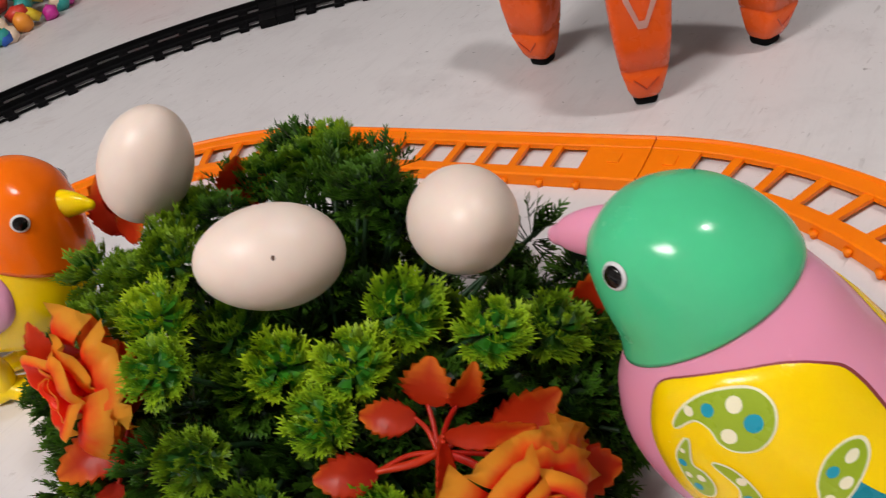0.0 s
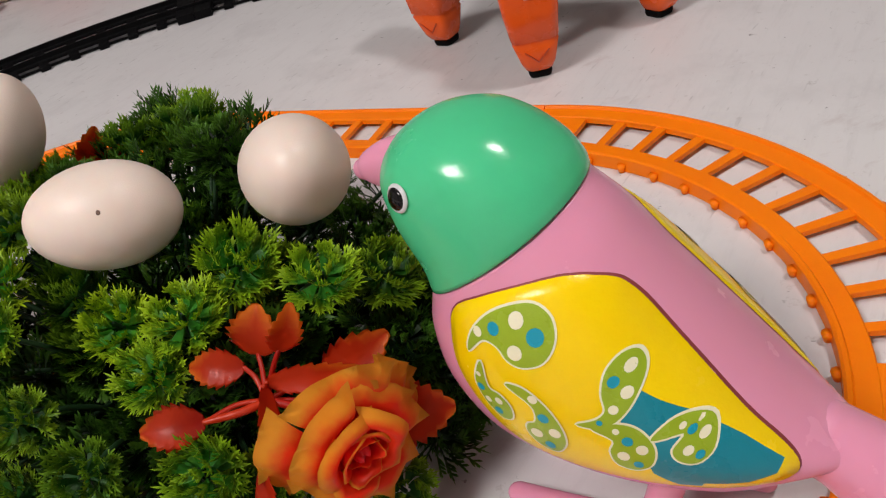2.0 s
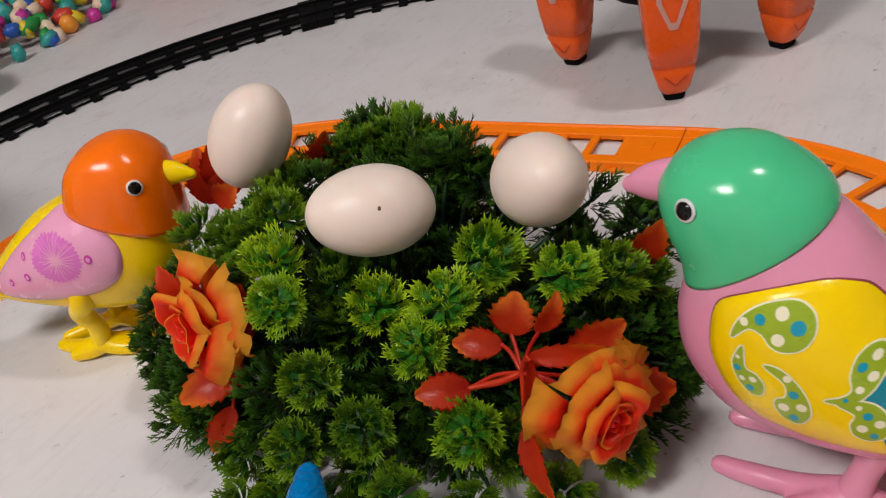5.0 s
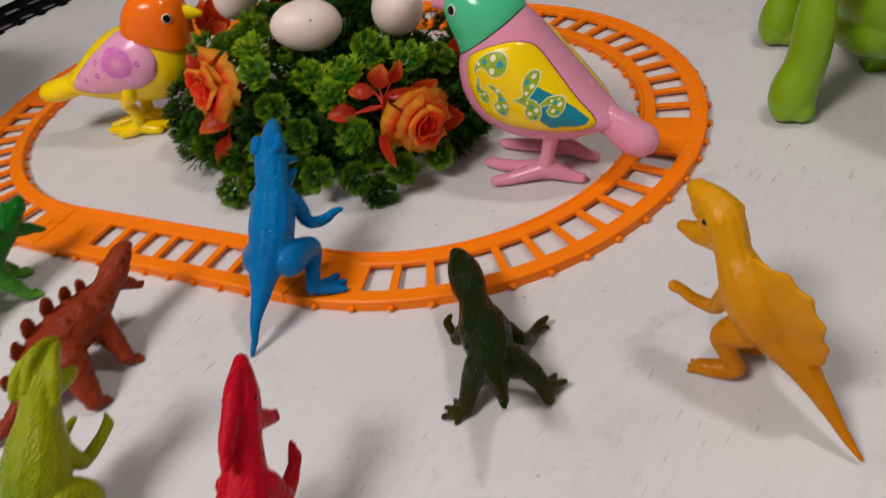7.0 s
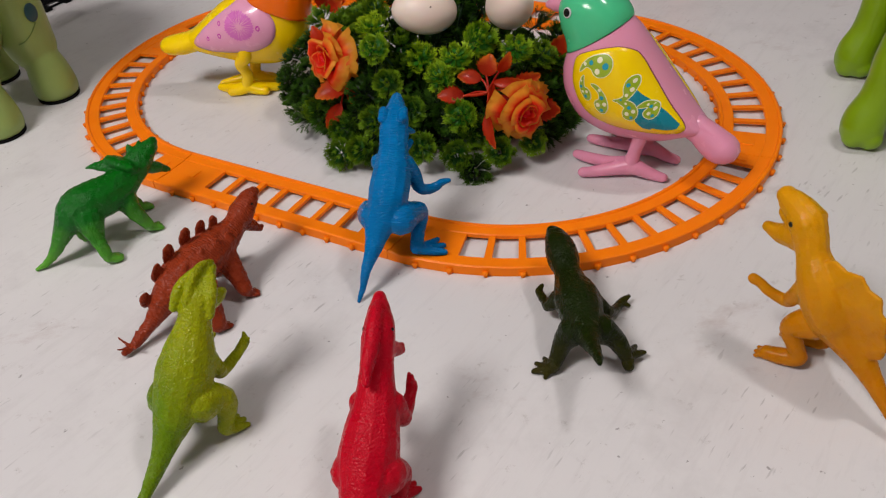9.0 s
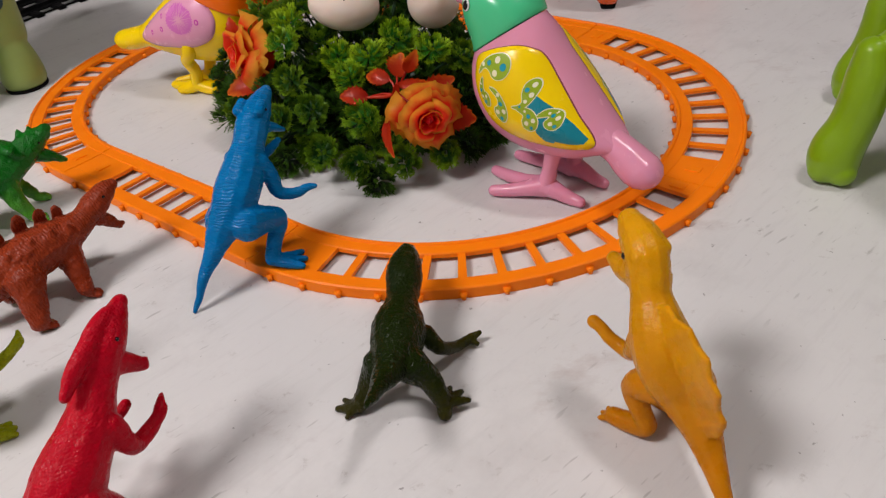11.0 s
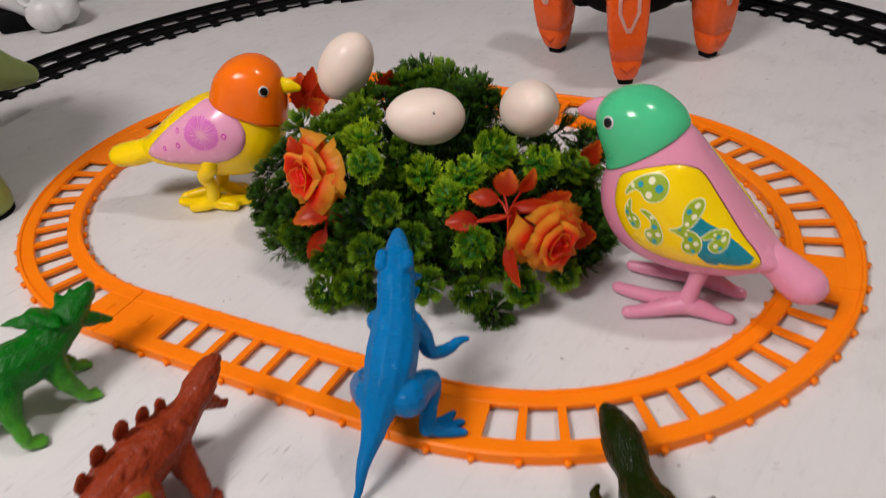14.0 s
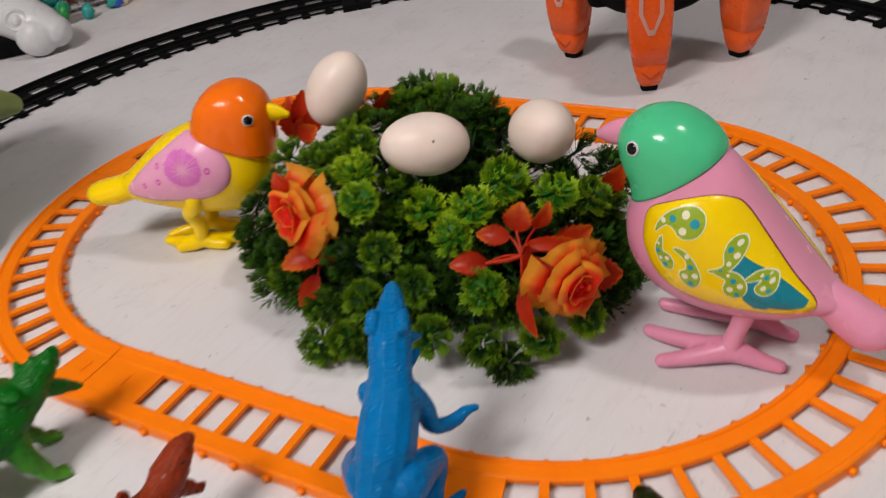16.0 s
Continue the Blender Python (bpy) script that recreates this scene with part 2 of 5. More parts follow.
M_WING_PINK = plastic("pink_wing_plastic", (0.80, 0.36, 0.54), 0.22, 0.05, coat=0.3)
M_MAGENTA = plastic("magenta_print", (0.60, 0.055, 0.42), 0.25, 0.15)
M_PRINT_GREEN = plastic("olive_green_print", (0.30, 0.42, 0.02), 0.25, 0.1)
M_PRINT_TEAL = plastic("teal_print", (0.008, 0.22, 0.29), 0.25, 0.1)
M_PRINT_WHITE = plastic("cream_print", (0.82, 0.78, 0.55), 0.25, 0.05)
M_WHITE = plastic("white_plastic", (0.62, 0.62, 0.63), 0.3, 0.04)
M_EYE_BLACK = plastic("black_eye", (0.004, 0.0035, 0.0035), 0.10, 0.1, coat=0.2, relief=0.0, gloss=0.25)
# greens from lit front tufts to shaded inner ones; the shade is in the colour
M_TUFT = [leaf_material("foliage_lit", (0.028, 0.190, 0.008), (0.46, 0.68, 0.016)),
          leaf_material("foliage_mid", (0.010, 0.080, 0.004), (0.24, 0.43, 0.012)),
          leaf_material("foliage_shaded", (0.002, 0.014, 0.002), (0.085, 0.230, 0.014))]
M_SEAM = plain("dark_red_seam", (0.24, 0.03, 0.04), 0.6)
M_BURST = plastic("magenta_burst_print", (0.68, 0.17, 0.52), 0.25, 0.12)
M_STEM = plain("foliage_stem", (0.012, 0.045, 0.012), 0.5)
M_PETAL = petal_material("rose_petal", (1.0, 0.030, 0.045), (1.0, 0.075, 0.020), (1.0, 0.52, 0.050), 0.84)
M_REDLEAF = petal_material("red_leaf", (0.50, 0.016, 0.008), (0.72, 0.060, 0.012), (0.95, 0.30, 0.030), 1.0, 0.30)
M_ROBOT = plastic("orange_robot_plastic", (0.82, 0.11, 0.010), 0.25, 0.06)
M_ROBOT_LINE = plastic("robot_groove", (0.55, 0.055, 0.006), 0.4, 0.06)
M_PRINT_SKY = plastic("sky_blue_print", (0.01, 0.30, 0.42), 0.25, 0.1)
M_RUBBER = plastic("black_rubber", (0.005, 0.005, 0.0055), 0.7, 0.2, gloss=0.05)
M_PALE_PRINT = plastic("pale_print", (0.88, 0.66, 0.60), 0.3, 0.05)
M_LIME_TOY = plastic("lime_toy_plastic", (0.21, 0.36, 0.004), 0.34, 0.05, coat=0.35, relief=0.03, gloss=0.3)
M_PALE_GREEN = plastic("pale_green_toy_plastic", (0.27, 0.36, 0.10), 0.36, 0.08, soft=0.1)
M_SPOT = plain("dark_teal_spot", (0.01, 0.06, 0.075), 0.5)
M_LINE = plain("moulded_line", (0.12, 0.20, 0.04), 0.6)
M_BLUE_PART = plastic("blue_plastic", (0.03, 0.10, 0.38), 0.2, 0.1)
M_RED_TOY = plastic("red_toy_plastic", (0.62, 0.09, 0.07), 0.35, 0.08)
M_BEADS = island_material("bead_colours", [(0.0, (0.80, 0.60, 0.03)), (0.17, (0.02, 0.28, 0.06)), (0.34, (0.02, 0.10, 0.45)), (0.48, (0.55, 0.03, 0.30)),
                                          (0.60, (0.65, 0.05, 0.03)), (0.72, (0.80, 0.62, 0.45)), (0.84, (0.03, 0.33, 0.30)), (0.93, (0.85, 0.30, 0.03))])
M_LAMP = lamp_material()


# ---- mesh helpers ----
def finish(name, bm, material, smooth=True):
    me = bpy.data.meshes.new(name)
    bm.normal_update()
    bm.to_mesh(me)
    bm.free()
    for m in material if isinstance(material, (list, tuple)) else (material,):
        me.materials.append(m)
    if smooth:
        me.polygons.foreach_set("use_smooth", [True] * len(me.polygons))
    return me


def part(name, bm, material, parent=None, label="", smooth=True):
    me = bm if isinstance(bm, bpy.types.Mesh) else finish(name, bm, material, smooth)
    ob = new(name, me)
    ob.parent = parent
    if label:
        tagged(ob, label)
    return ob


def thing(name, label, category, at=Matrix(), group="", kind=""):
    ob = new(name)
    ob.empty_display_size = 0.02
    ob.matrix_world = at
    return tagged(ob, label, category, group, kind)


def box(bm, x0, x1, y0, y1, z0, z1, m=None):
    vs = [Vector((x, y, z)) for x in (x0, x1) for y in (y0, y1) for z in (z0, z1)]
    vs = [bm.verts.new(m @ v if m else v) for v in vs]
    for f in ((0, 1, 3, 2), (4, 6, 7, 5), (0, 4, 5, 1), (2, 3, 7, 6), (0, 2, 6, 4), (1, 5, 7, 3)):
        bm.faces.new([vs[i] for i in f])


def rounded_box(bm, x0, x1, y0, y1, z0, z1, r, m=None):
    tmp = bmesh.new()
    box(tmp, x0, x1, y0, y1, z0, z1)
    bmesh.ops.bevel(tmp, geom=tmp.edges[:], offset=r, segments=2, profile=0.5, affect="EDGES")
    merge(bm, tmp, m)


def merge(bm, tmp, m=None):
    me = bpy.data.meshes.new("tmp")
    if m:
        tmp.transform(m)
    tmp.to_mesh(me)
    tmp.free()
    bm.from_mesh(me)
    bpy.data.meshes.remove(me)


def ball(bm, c, r, u=20, v=12, m=None):
    """An ellipsoid; r is a number or three half axes; m turns it about its centre."""
    r = (r, r, r) if isinstance(r, (int, float)) else r
    mat = Matrix.Translation(c) @ (m or Matrix()) @ Matrix.Diagonal((*r, 1))
    bmesh.ops.create_uvsphere(bm, u_segments=u, v_segments=v, radius=1.0, matrix=mat)


def spline(pts, steps):
    """Points between control points (tuples of any length), by Catmull-Rom."""
    p = [np.array(q, float) for q in pts]
    p = [2 * p[0] - p[1]] + p + [2 * p[-1] - p[-2]]
    out = []
    for i in range(1, len(p) - 2):
        for k in range(steps):
            s = k / steps
            a, b, c, d = p[i - 1:i + 3]
            out.append(0.5 * (2 * b + (c - a) * s + (2 * a - 5 * b + 4 * c - d) * s * s + (3 * b - a - 3 * c + d) * s ** 3))
    out.append(p[-2])
    return out


def tube(bm, pts, seg=12, steps=6, flat=1.0, flat_axis=None, closed_ends=True):
    """A swept round limb through (x, y, z, radius); flat squeezes it along flat_axis."""
    path = spline(pts, steps) if steps > 1 else [np.array(p, float) for p in pts]
    if closed_ends:
        a, b = path[0], path[-1]
        da = path[1][:3] - a[:3]
        db = b[:3] - path[-2][:3]
        da, db = da / (np.linalg.norm(da) + 1e-9), db / (np.linalg.norm(db) + 1e-9)
        first = [np.r_[a[:3] - da * a[3] * k, a[3] * math.sqrt(max(0.0, 1 - k * k))] for k in (0.98, 0.8, 0.45)]
        last = [np.r_[b[:3] + db * b[3] * k, b[3] * math.sqrt(max(0.0, 1 - k * k))] for k in (0.45, 0.8, 0.98)]
        path = first + path + last
    axis = Vector(flat_axis).normalized() if flat_axis else None
    rings, side = [], None
    for i, p in enumerate(path):
        t = Vector(path[min(i + 1, len(path) - 1)][:3]) - Vector(path[max(i - 1, 0)][:3])
        t.normalize()
        if side is None:
            side = t.orthogonal().normalized()
        side = (side - t * side.dot(t)).normalized()
        other = t.cross(side)
        ring = []
        for k in range(seg):
            a = 2 * math.pi * k / seg
            off = (side * math.cos(a) + other * math.sin(a)) * max(float(p[3]), 1e-5)
            if axis:
                off -= axis * off.dot(axis) * (1 - flat)
            ring.append(bm.verts.new(Vector(p[:3]) + off))
        rings.append(ring)
    for a, b in zip(rings, rings[1:]):
        for k in range(seg):
            bm.faces.new((a[k], a[(k + 1) % seg], b[(k + 1) % seg], b[k]))
    bm.faces.new(rings[0][::-1])
    bm.faces.new(rings[-1])


def fuse(name, bm, voxel, rounds):
    """All closed pieces of bm run together into one smooth skin."""
    bmesh.ops.recalc_face_normals(bm, faces=bm.faces[:])
    me = bpy.data.meshes.new(name)
    bm.to_mesh(me)
    bm.free()
    ob = new("fusing", me)
    r = ob.modifiers.new("r", "REMESH")
    r.mode, r.voxel_size = "VOXEL", voxel
    s = ob.modifiers.new("s", "SMOOTH")
    s.factor, s.iterations = 0.5, rounds
    out = bpy.data.meshes.new_from_object(ob.evaluated_get(bpy.context.evaluated_depsgraph_get()))
    out.name = name
    bpy.data.objects.remove(ob)
    bpy.data.meshes.remove(me)
    return out


def lathe(bm, profile, seg=32, m=None):
    rings = []
    for r, z in profile:
        ring = []
        for k in range(seg):
            a = 2 * math.pi * k / seg
            v = Vector((r * math.cos(a), r * math.sin(a), z))
            ring.append(bm.verts.new(m @ v if m else v))
        rings.append(ring)
    for a, b in zip(rings, rings[1:]):
        for k in range(seg):
            bm.faces.new((a[k], a[(k + 1) % seg], b[(k + 1) % seg], b[k]))
    bm.faces.new(rings[0][::-1])
    bm.faces.new(rings[-1])


def mm(*v):
    return tuple(x / 1000 for x in v)


def mmp(*pts):
    return [tuple(x / 1000 for x in p) for p in pts]


# ---- the room ----
def structure(name, bm, mat, label, category):
    return tagged(part(name, bm, mat, smooth=False), label, category, kind="structure")


R0X, R1X, R0Y, R1Y = -2.6, 2.4, -2.2, 3.0
bm = bmesh.new()
box(bm, R0X, R1X, R0Y, R1Y, -0.06, 0.0)
structure("floor", bm, M_FLOOR, "white painted floor with grey scuffs and small dark specks", "floor")
for nm, x0, x1, y0, y1 in (("wall_north", R0X - 0.1, R1X + 0.1, R1Y, R1Y + 0.1), ("wall_south", R0X - 0.1, R1X + 0.1, R0Y - 0.1, R0Y),
                           ("wall_west", R0X - 0.1, R0X, R0Y, R1Y), ("wall_east", R1X, R1X + 0.1, R0Y, R1Y)):
    bm = bmesh.new()
    box(bm, x0, x1, y0, y1, -0.06, ROOM_H)
    structure(nm, bm, M_WALL, "plain beige plaster wall", "wall")
bm = bmesh.new()
box(bm, R0X - 0.1, R1X + 0.1, R0Y - 0.1, R1Y + 0.1, ROOM_H, ROOM_H + 0.1)
structure("ceiling", bm, M_WALL, "plain beige ceiling", "ceiling")


def ceiling_lamp(at, w, d):
    lamp = thing("ceiling_lamp", "flat white ceiling lamp with a lit diffuser", "lamp", Matrix.Translation((at[0], at[1], ROOM_H)))
    bm = bmesh.new()
    rounded_box(bm, -w / 2 - 0.02, w / 2 + 0.02, -d / 2 - 0.02, d / 2 + 0.02, -0.09, -0.001, 0.008)
    part("housing", bm, M_WHITE, lamp)
    bm = bmesh.new()
    rounded_box(bm, -w / 2, w / 2, -d / 2, d / 2, -0.102, -0.0905, 0.004)
    part("diffuser", bm, M_LAMP, lamp)


ceiling_lamp(LAMP_A, 0.24, 0.18)
ceiling_lamp(LAMP_B, 0.76, 0.56)


# ---- orange track: an oval of two straights and four quarter curves ----
OVAL = pose(-0.0932, 0.3944, 0, 0, 0, -22.53)
HALF, R_OUT, R_IN, R_WO, R_WI = 0.134, 0.252, 0.195, 0.2375, 0.2085
R_MID = 0.2235
PITCH_DEG, OPEN_DEG, PITCH_M, OPEN_M = 6.72, 5.2, 0.0260, 0.0202


def curve_at(cx, deg):
    a = radians(deg)
    return Vector((cx + 0 * a, 0, 0)), Vector((math.cos(a), math.sin(a), 0))


def sweep(bm, frames, outline):
    """A closed outline of (distance outwards, height) carried along frames of (centre, outward way)."""
    rings = [[bm.verts.new(c + n * r + Vector((0, 0, z))) for r, z in outline] for c, n in frames]
    k = len(outline)
    for a, b in zip(rings, rings[1:]):
        for i in range(k):
            bm.faces.new((a[i], a[(i + 1) % k], b[(i + 1) % k], b[i]))
    bm.faces.new(rings[0][::-1])
    bm.faces.new(rings[-1])
    bmesh.ops.recalc_face_normals(bm, faces=bm.faces[:])


RAIL_OUT = [(R_WO, 0.0035), (R_WO, 0.0068), (R_WO + 0.0008, 0.0075), (R_OUT - 0.004, 0.0078), (R_OUT - 0.003, 0.0092), (R_OUT - 0.0012, 0.0092), (R_OUT, 0.0083), (R_OUT, 0.0002), (R_OUT - 0.002, 0.0002), (R_OUT - 0.002, 0.0035)]
RAIL_IN = [(R_WI, 0.0035), (R_IN + 0.002, 0.0035), (R_IN + 0.002, 0.0002), (R_IN, 0.0002), (R_IN, 0.0083), (R_IN + 0.0012, 0.0092), (R_IN + 0.003, 0.0092), (R_IN + 0.004, 0.0078), (R_WI - 0.0008, 0.0075), (R_WI, 0.0068)]
RUNG = [(R_WI - 0.001, 0.0036), (R_WI - 0.001, 0.0064), (R_WO + 0.001, 0.0064), (R_WO + 0.001, 0.0036)]
PLATE = [(R_WI - 0.001, 0.0036), (R_WI - 0.001, 0.0069), (R_WO + 0.001, 0.0069), (R_WO + 0.001, 0.0036)]


def peg_mesh(r, sign):
    bm = bmesh.new()
    bmesh.ops.create_cone(bm, cap_ends=True, segments=8, radius1=0.0018, radius2=0.0029, depth=0.0046, matrix=Matrix.Translation((r + sign * 0.0010, 0, 0.0028)))
    return finish("peg", bm, M_ORANGE)


PEG_OUT, PEG_IN = peg_mesh(R_OUT, 1), peg_mesh(R_IN, -1)


def track_section(frames_of, s0, s1, w0, count, pitch, opening, where):
    """frames_of(s) gives the centre and outward way at s; openings start at w0."""
    sec = thing("toy_track_section", "bright orange plastic toy train track piece lying on the floor", "toy track", OVAL, "orange toy track oval")
    fine = lambda a, b, n: [frames_of(a + (b - a) * i / n) for i in range(n + 1)]
    for nm, outline in (("outer_rail", RAIL_OUT), ("inner_rail", RAIL_IN)):
        bm = bmesh.new()
        sweep(bm, fine(s0, s1, 24), outline)
        part(nm, bm, M_ORANGE, sec, smooth=False)
    end = w0 + (count - 1) * pitch + opening
    for a, b in ((s0, w0), (end, s1)):
        bm = bmesh.new()
        sweep(bm, fine(a, b, 6), PLATE)
        mid = frames_of((a + b) / 2)
        c = mid[0] + mid[1] * R_MID
        tmp = bmesh.new()
        rounded_box(tmp, -0.006, 0.006, -0.004, 0.004, 0.0066, 0.0078, 0.0005)
        merge(bm, tmp, Matrix.Translation(c) @ Matrix.Rotation(math.atan2(mid[1].y, mid[1].x), 4, "Z"))
        part("joint_plate", bm, M_ORANGE, sec, smooth=False)
    for i in range(count - 1):
        a = w0 + i * pitch + opening
        bm = bmesh.new()
        sweep(bm, fine(a, a + pitch - opening, 2), RUNG)
        part("rung", bm, M_ORANGE, sec, smooth=False)
    for i in range(-1, count + 1):
        s = w0 + i * pitch - (pitch - opening) / 2
        if s < s0 + 0.3 * pitch or s > s1 - 0.3 * pitch:
            continue
        c, n = frames_of(s)
        for mesh in (PEG_OUT, PEG_IN):
            ob = part("peg", mesh, None, sec)
            ob.matrix_local = Matrix.Translation(c) @ Matrix.Rotation(math.atan2(n.y, n.x), 4, "Z")
    return sec


G = 0.07  # degrees of gap at a joint
for cx, s0, w0 in ((HALF, -90, -76.6), (HALF, 0, 9.7), (-HALF, 90, 98.0), (-HALF, 180, 190.1)):
    track_section(lambda s, c=cx: curve_at(c, s), s0 + G, s0 + 90 - G, w0, 11, PITCH_DEG, OPEN_DEG, cx)
for way, w0 in ((-1, -0.081), (1, -0.085)):
    track_section(lambda s, k=way: (Vector((s, 0, 0)), Vector((0, k, 0))), -HALF + 0.0006, HALF - 0.0006, w0, 7, PITCH_M, OPEN_M, 0)

# ---- black track: part of a wide circle round the orange one ----
BC, B_IN, B_OUT = Vector((-0.113, 0.4215, 0)), 0.593, 0.683


def black_section(a0, a1, n):
    sec = thing("toy_track_section", "black plastic toy railway track piece curving across the floor", "toy track", Matrix.Translation(BC), "black toy track ring")
    fine = lambda a, b, n: [curve_at(0, a + (b - a) * i / n) for i in range(n + 1)]
    for nm, r in (("inner_rail", 0.619), ("outer_rail", 0.667)):
        bm = bmesh.new()
        sweep(bm, fine(a0, a1, 34), [(r - 0.004, 0.003), (r - 0.004, 0.006), (r - 0.0022, 0.0075), (r - 0.0022, 0.0125), (r + 0.0022, 0.0125), (r + 0.0022, 0.0075), (r + 0.004, 0.006), (r + 0.004, 0.003)])
        part(nm, bm, M_BLACK, sec, smooth=False)
    for r in (0.602, 0.643):
        bm = bmesh.new()
        sweep(bm, fine(a0, a1, 34), [(r - 0.0012, 0.001), (r - 0.0012, 0.0035), (r + 0.0012, 0.0035), (r + 0.0012, 0.001)])
        part("tie_rod", bm, M_BLACK, sec, smooth=False)
    tie = bmesh.new()
    rounded_box(tie, B_IN, B_OUT, -0.0058, 0.0058, 0.0003, 0.0058, 0.001)
    tie = finish("sleeper", tie, M_BLACK, False)
    for i in range(n):
        ob = part("sleeper", tie, None, sec)
        ob.matrix_local = Matrix.Rotation(radians(a0 + 3.9 + (a1 - a0 - 7.8) * i / (n - 1)), 4, "Z")
    for a, b in ((a0 + 0.05, a0 + 2.0), (a1 - 2.0, a1 - 0.05)):
        bm = bmesh.new()
        sweep(bm, fine(a, b, 3), [(B_IN - 0.006, 0.0004), (B_IN - 0.006, 0.0095), (B_OUT + 0.004, 0.0095), (B_OUT + 0.004, 0.0004)])
        part("joint_plate", bm, M_BLACK, sec, smooth=False)


for a0, a1, n in ((13.3, 103.3, 26), (103.3, 193.3, 26), (193.3, 223.3, 8), (-16.7, 13.3, 8)):
    black_section(a0, a1, n)


# ---- eggs ----
def egg(x, y, z, long_way, blunt, hole=None):
    q = Vector(long_way).to_track_quat("Z", "Y").to_matrix().to_4x4()
    ob_m = Matrix.Translation((x, y, z)) @ q
    bm = bmesh.new()
    prof = []
    for i in range(33):
        a = math.pi * i / 32
        h = -0.0308 * math.cos(a)
        r = 0.0218 * math.sin(a) * (1 - blunt * math.cos(a + math.pi))
        prof.append((max(r, 1e-5), h))
    lathe(bm, prof, 40)
    bmesh.ops.recalc_face_normals(bm, faces=bm.faces[:])
    e = thing("egg", "smooth cream-pink toy egg lying on the plastic foliage", "egg", ob_m, "eggs on the plant")
    part("shell", bm, M_EGG, e)
    if hole:
        w = (ob_m.inverted().to_3x3() @ Vector(hole)).normalized()
        a = math.acos(w.z)
        k = 1 / math.sqrt((math.sin(a) / 0.0218) ** 2 + (math.cos(a) / 0.0308) ** 2)
        bm = bmesh.new()
        ball(bm, (0, 0, 0), (0.0011, 0.0009, 0.0003), 12, 8, w.to_track_quat("Z", "Y").to_matrix().to_4x4())
        bmesh.ops.translate(bm, verts=bm.verts[:], vec=w * k * 1.0)
        part("pin_hole", bm, M_HOLE, e, "small dark hole in the shell")


egg(-0.127, 0.398, 0.138, (0.68, 0.06, 1.0), 0.03)
egg(-0.054, 0.330, 0.121, (1.0, 0.20, -0.14), -0.05, (0.30, -0.55, 0.34))
egg(0.026, 0.334, 0.122, (0.30, -0.80, 0.45), 0.08)


# ---- dinosaurs: one soft rubber skin each ----
def dinosaur(label, at, strokes, material, eyes=(), voxel=0.0009, rounds=3, extra=None, eye_r=0.0017, muscle=0.0005, warty=0.0):
    bm = bmesh.new()
    for s in strokes:
        opt = {}
        if isinstance(s, dict):
            opt = {k: v for k, v in s.items() if k != "p"}
            s = s["p"]
        tube(bm, mmp(*s), **opt)
    if extra:
        extra(bm)
    me = fuse("dinosaur_figure", bm, voxel, rounds)
    bm = bmesh.new()
    bm.from_mesh(me)
    bm.normal_update()
    for v, w in [(v, v.normal.copy()) for v in bm.verts]:
        d = muscle * (noise_field.noise(v.co * 120) + 0.55 * noise_field.noise(v.co * 290))
        if warty:
            d += warty * (0.5 - noise_field.voronoi(v.co * 330)[0][0])
        v.co += w * d
    skin = BVHTree.FromBMesh(bm)
    n = len(bm.faces)
    for e in eyes:
        spot, w = skin.find_nearest(Vector(mm(*e)))[:2]
        ball(bm, spot - w * eye_r * 0.45, eye_r, 10, 8)
    bm.faces.ensure_lookup_table()
    for f in bm.faces[n:]:
        f.material_index = 1
    low = min(v.co.z for v in bm.verts)
    for v in bm.verts:
        v.co.z -= low
    bpy.data.meshes.remove(me)
    ob = part("dinosaur_figure", bm, (material, M_EYE_BLACK))
    ob.location = (at[0], at[1], 0.0)
    return tagged(ob, label, "toy dinosaur", "rubber dinosaur figures")


def foot(x, y, deg, size=1.0, z=3.0, toes=3, spread=24, length=15):
    """Toes that fan out from an ankle, as strokes in millimetres."""
    out = []
    for i in range(toes):
        a = radians(deg + spread * (i - (toes - 1) / 2))
        c, s = math.cos(a), math.sin(a)
        out.append([(x, y, z + 3 * size, 4.6 * size), (x + c * length * 0.55 * size, y + s * length * 0.55 * size, z + 0.6, 3.6 * size), (x + c * length * size, y + s * length * size, z - 0.6, 2.2 * size)])
    return out


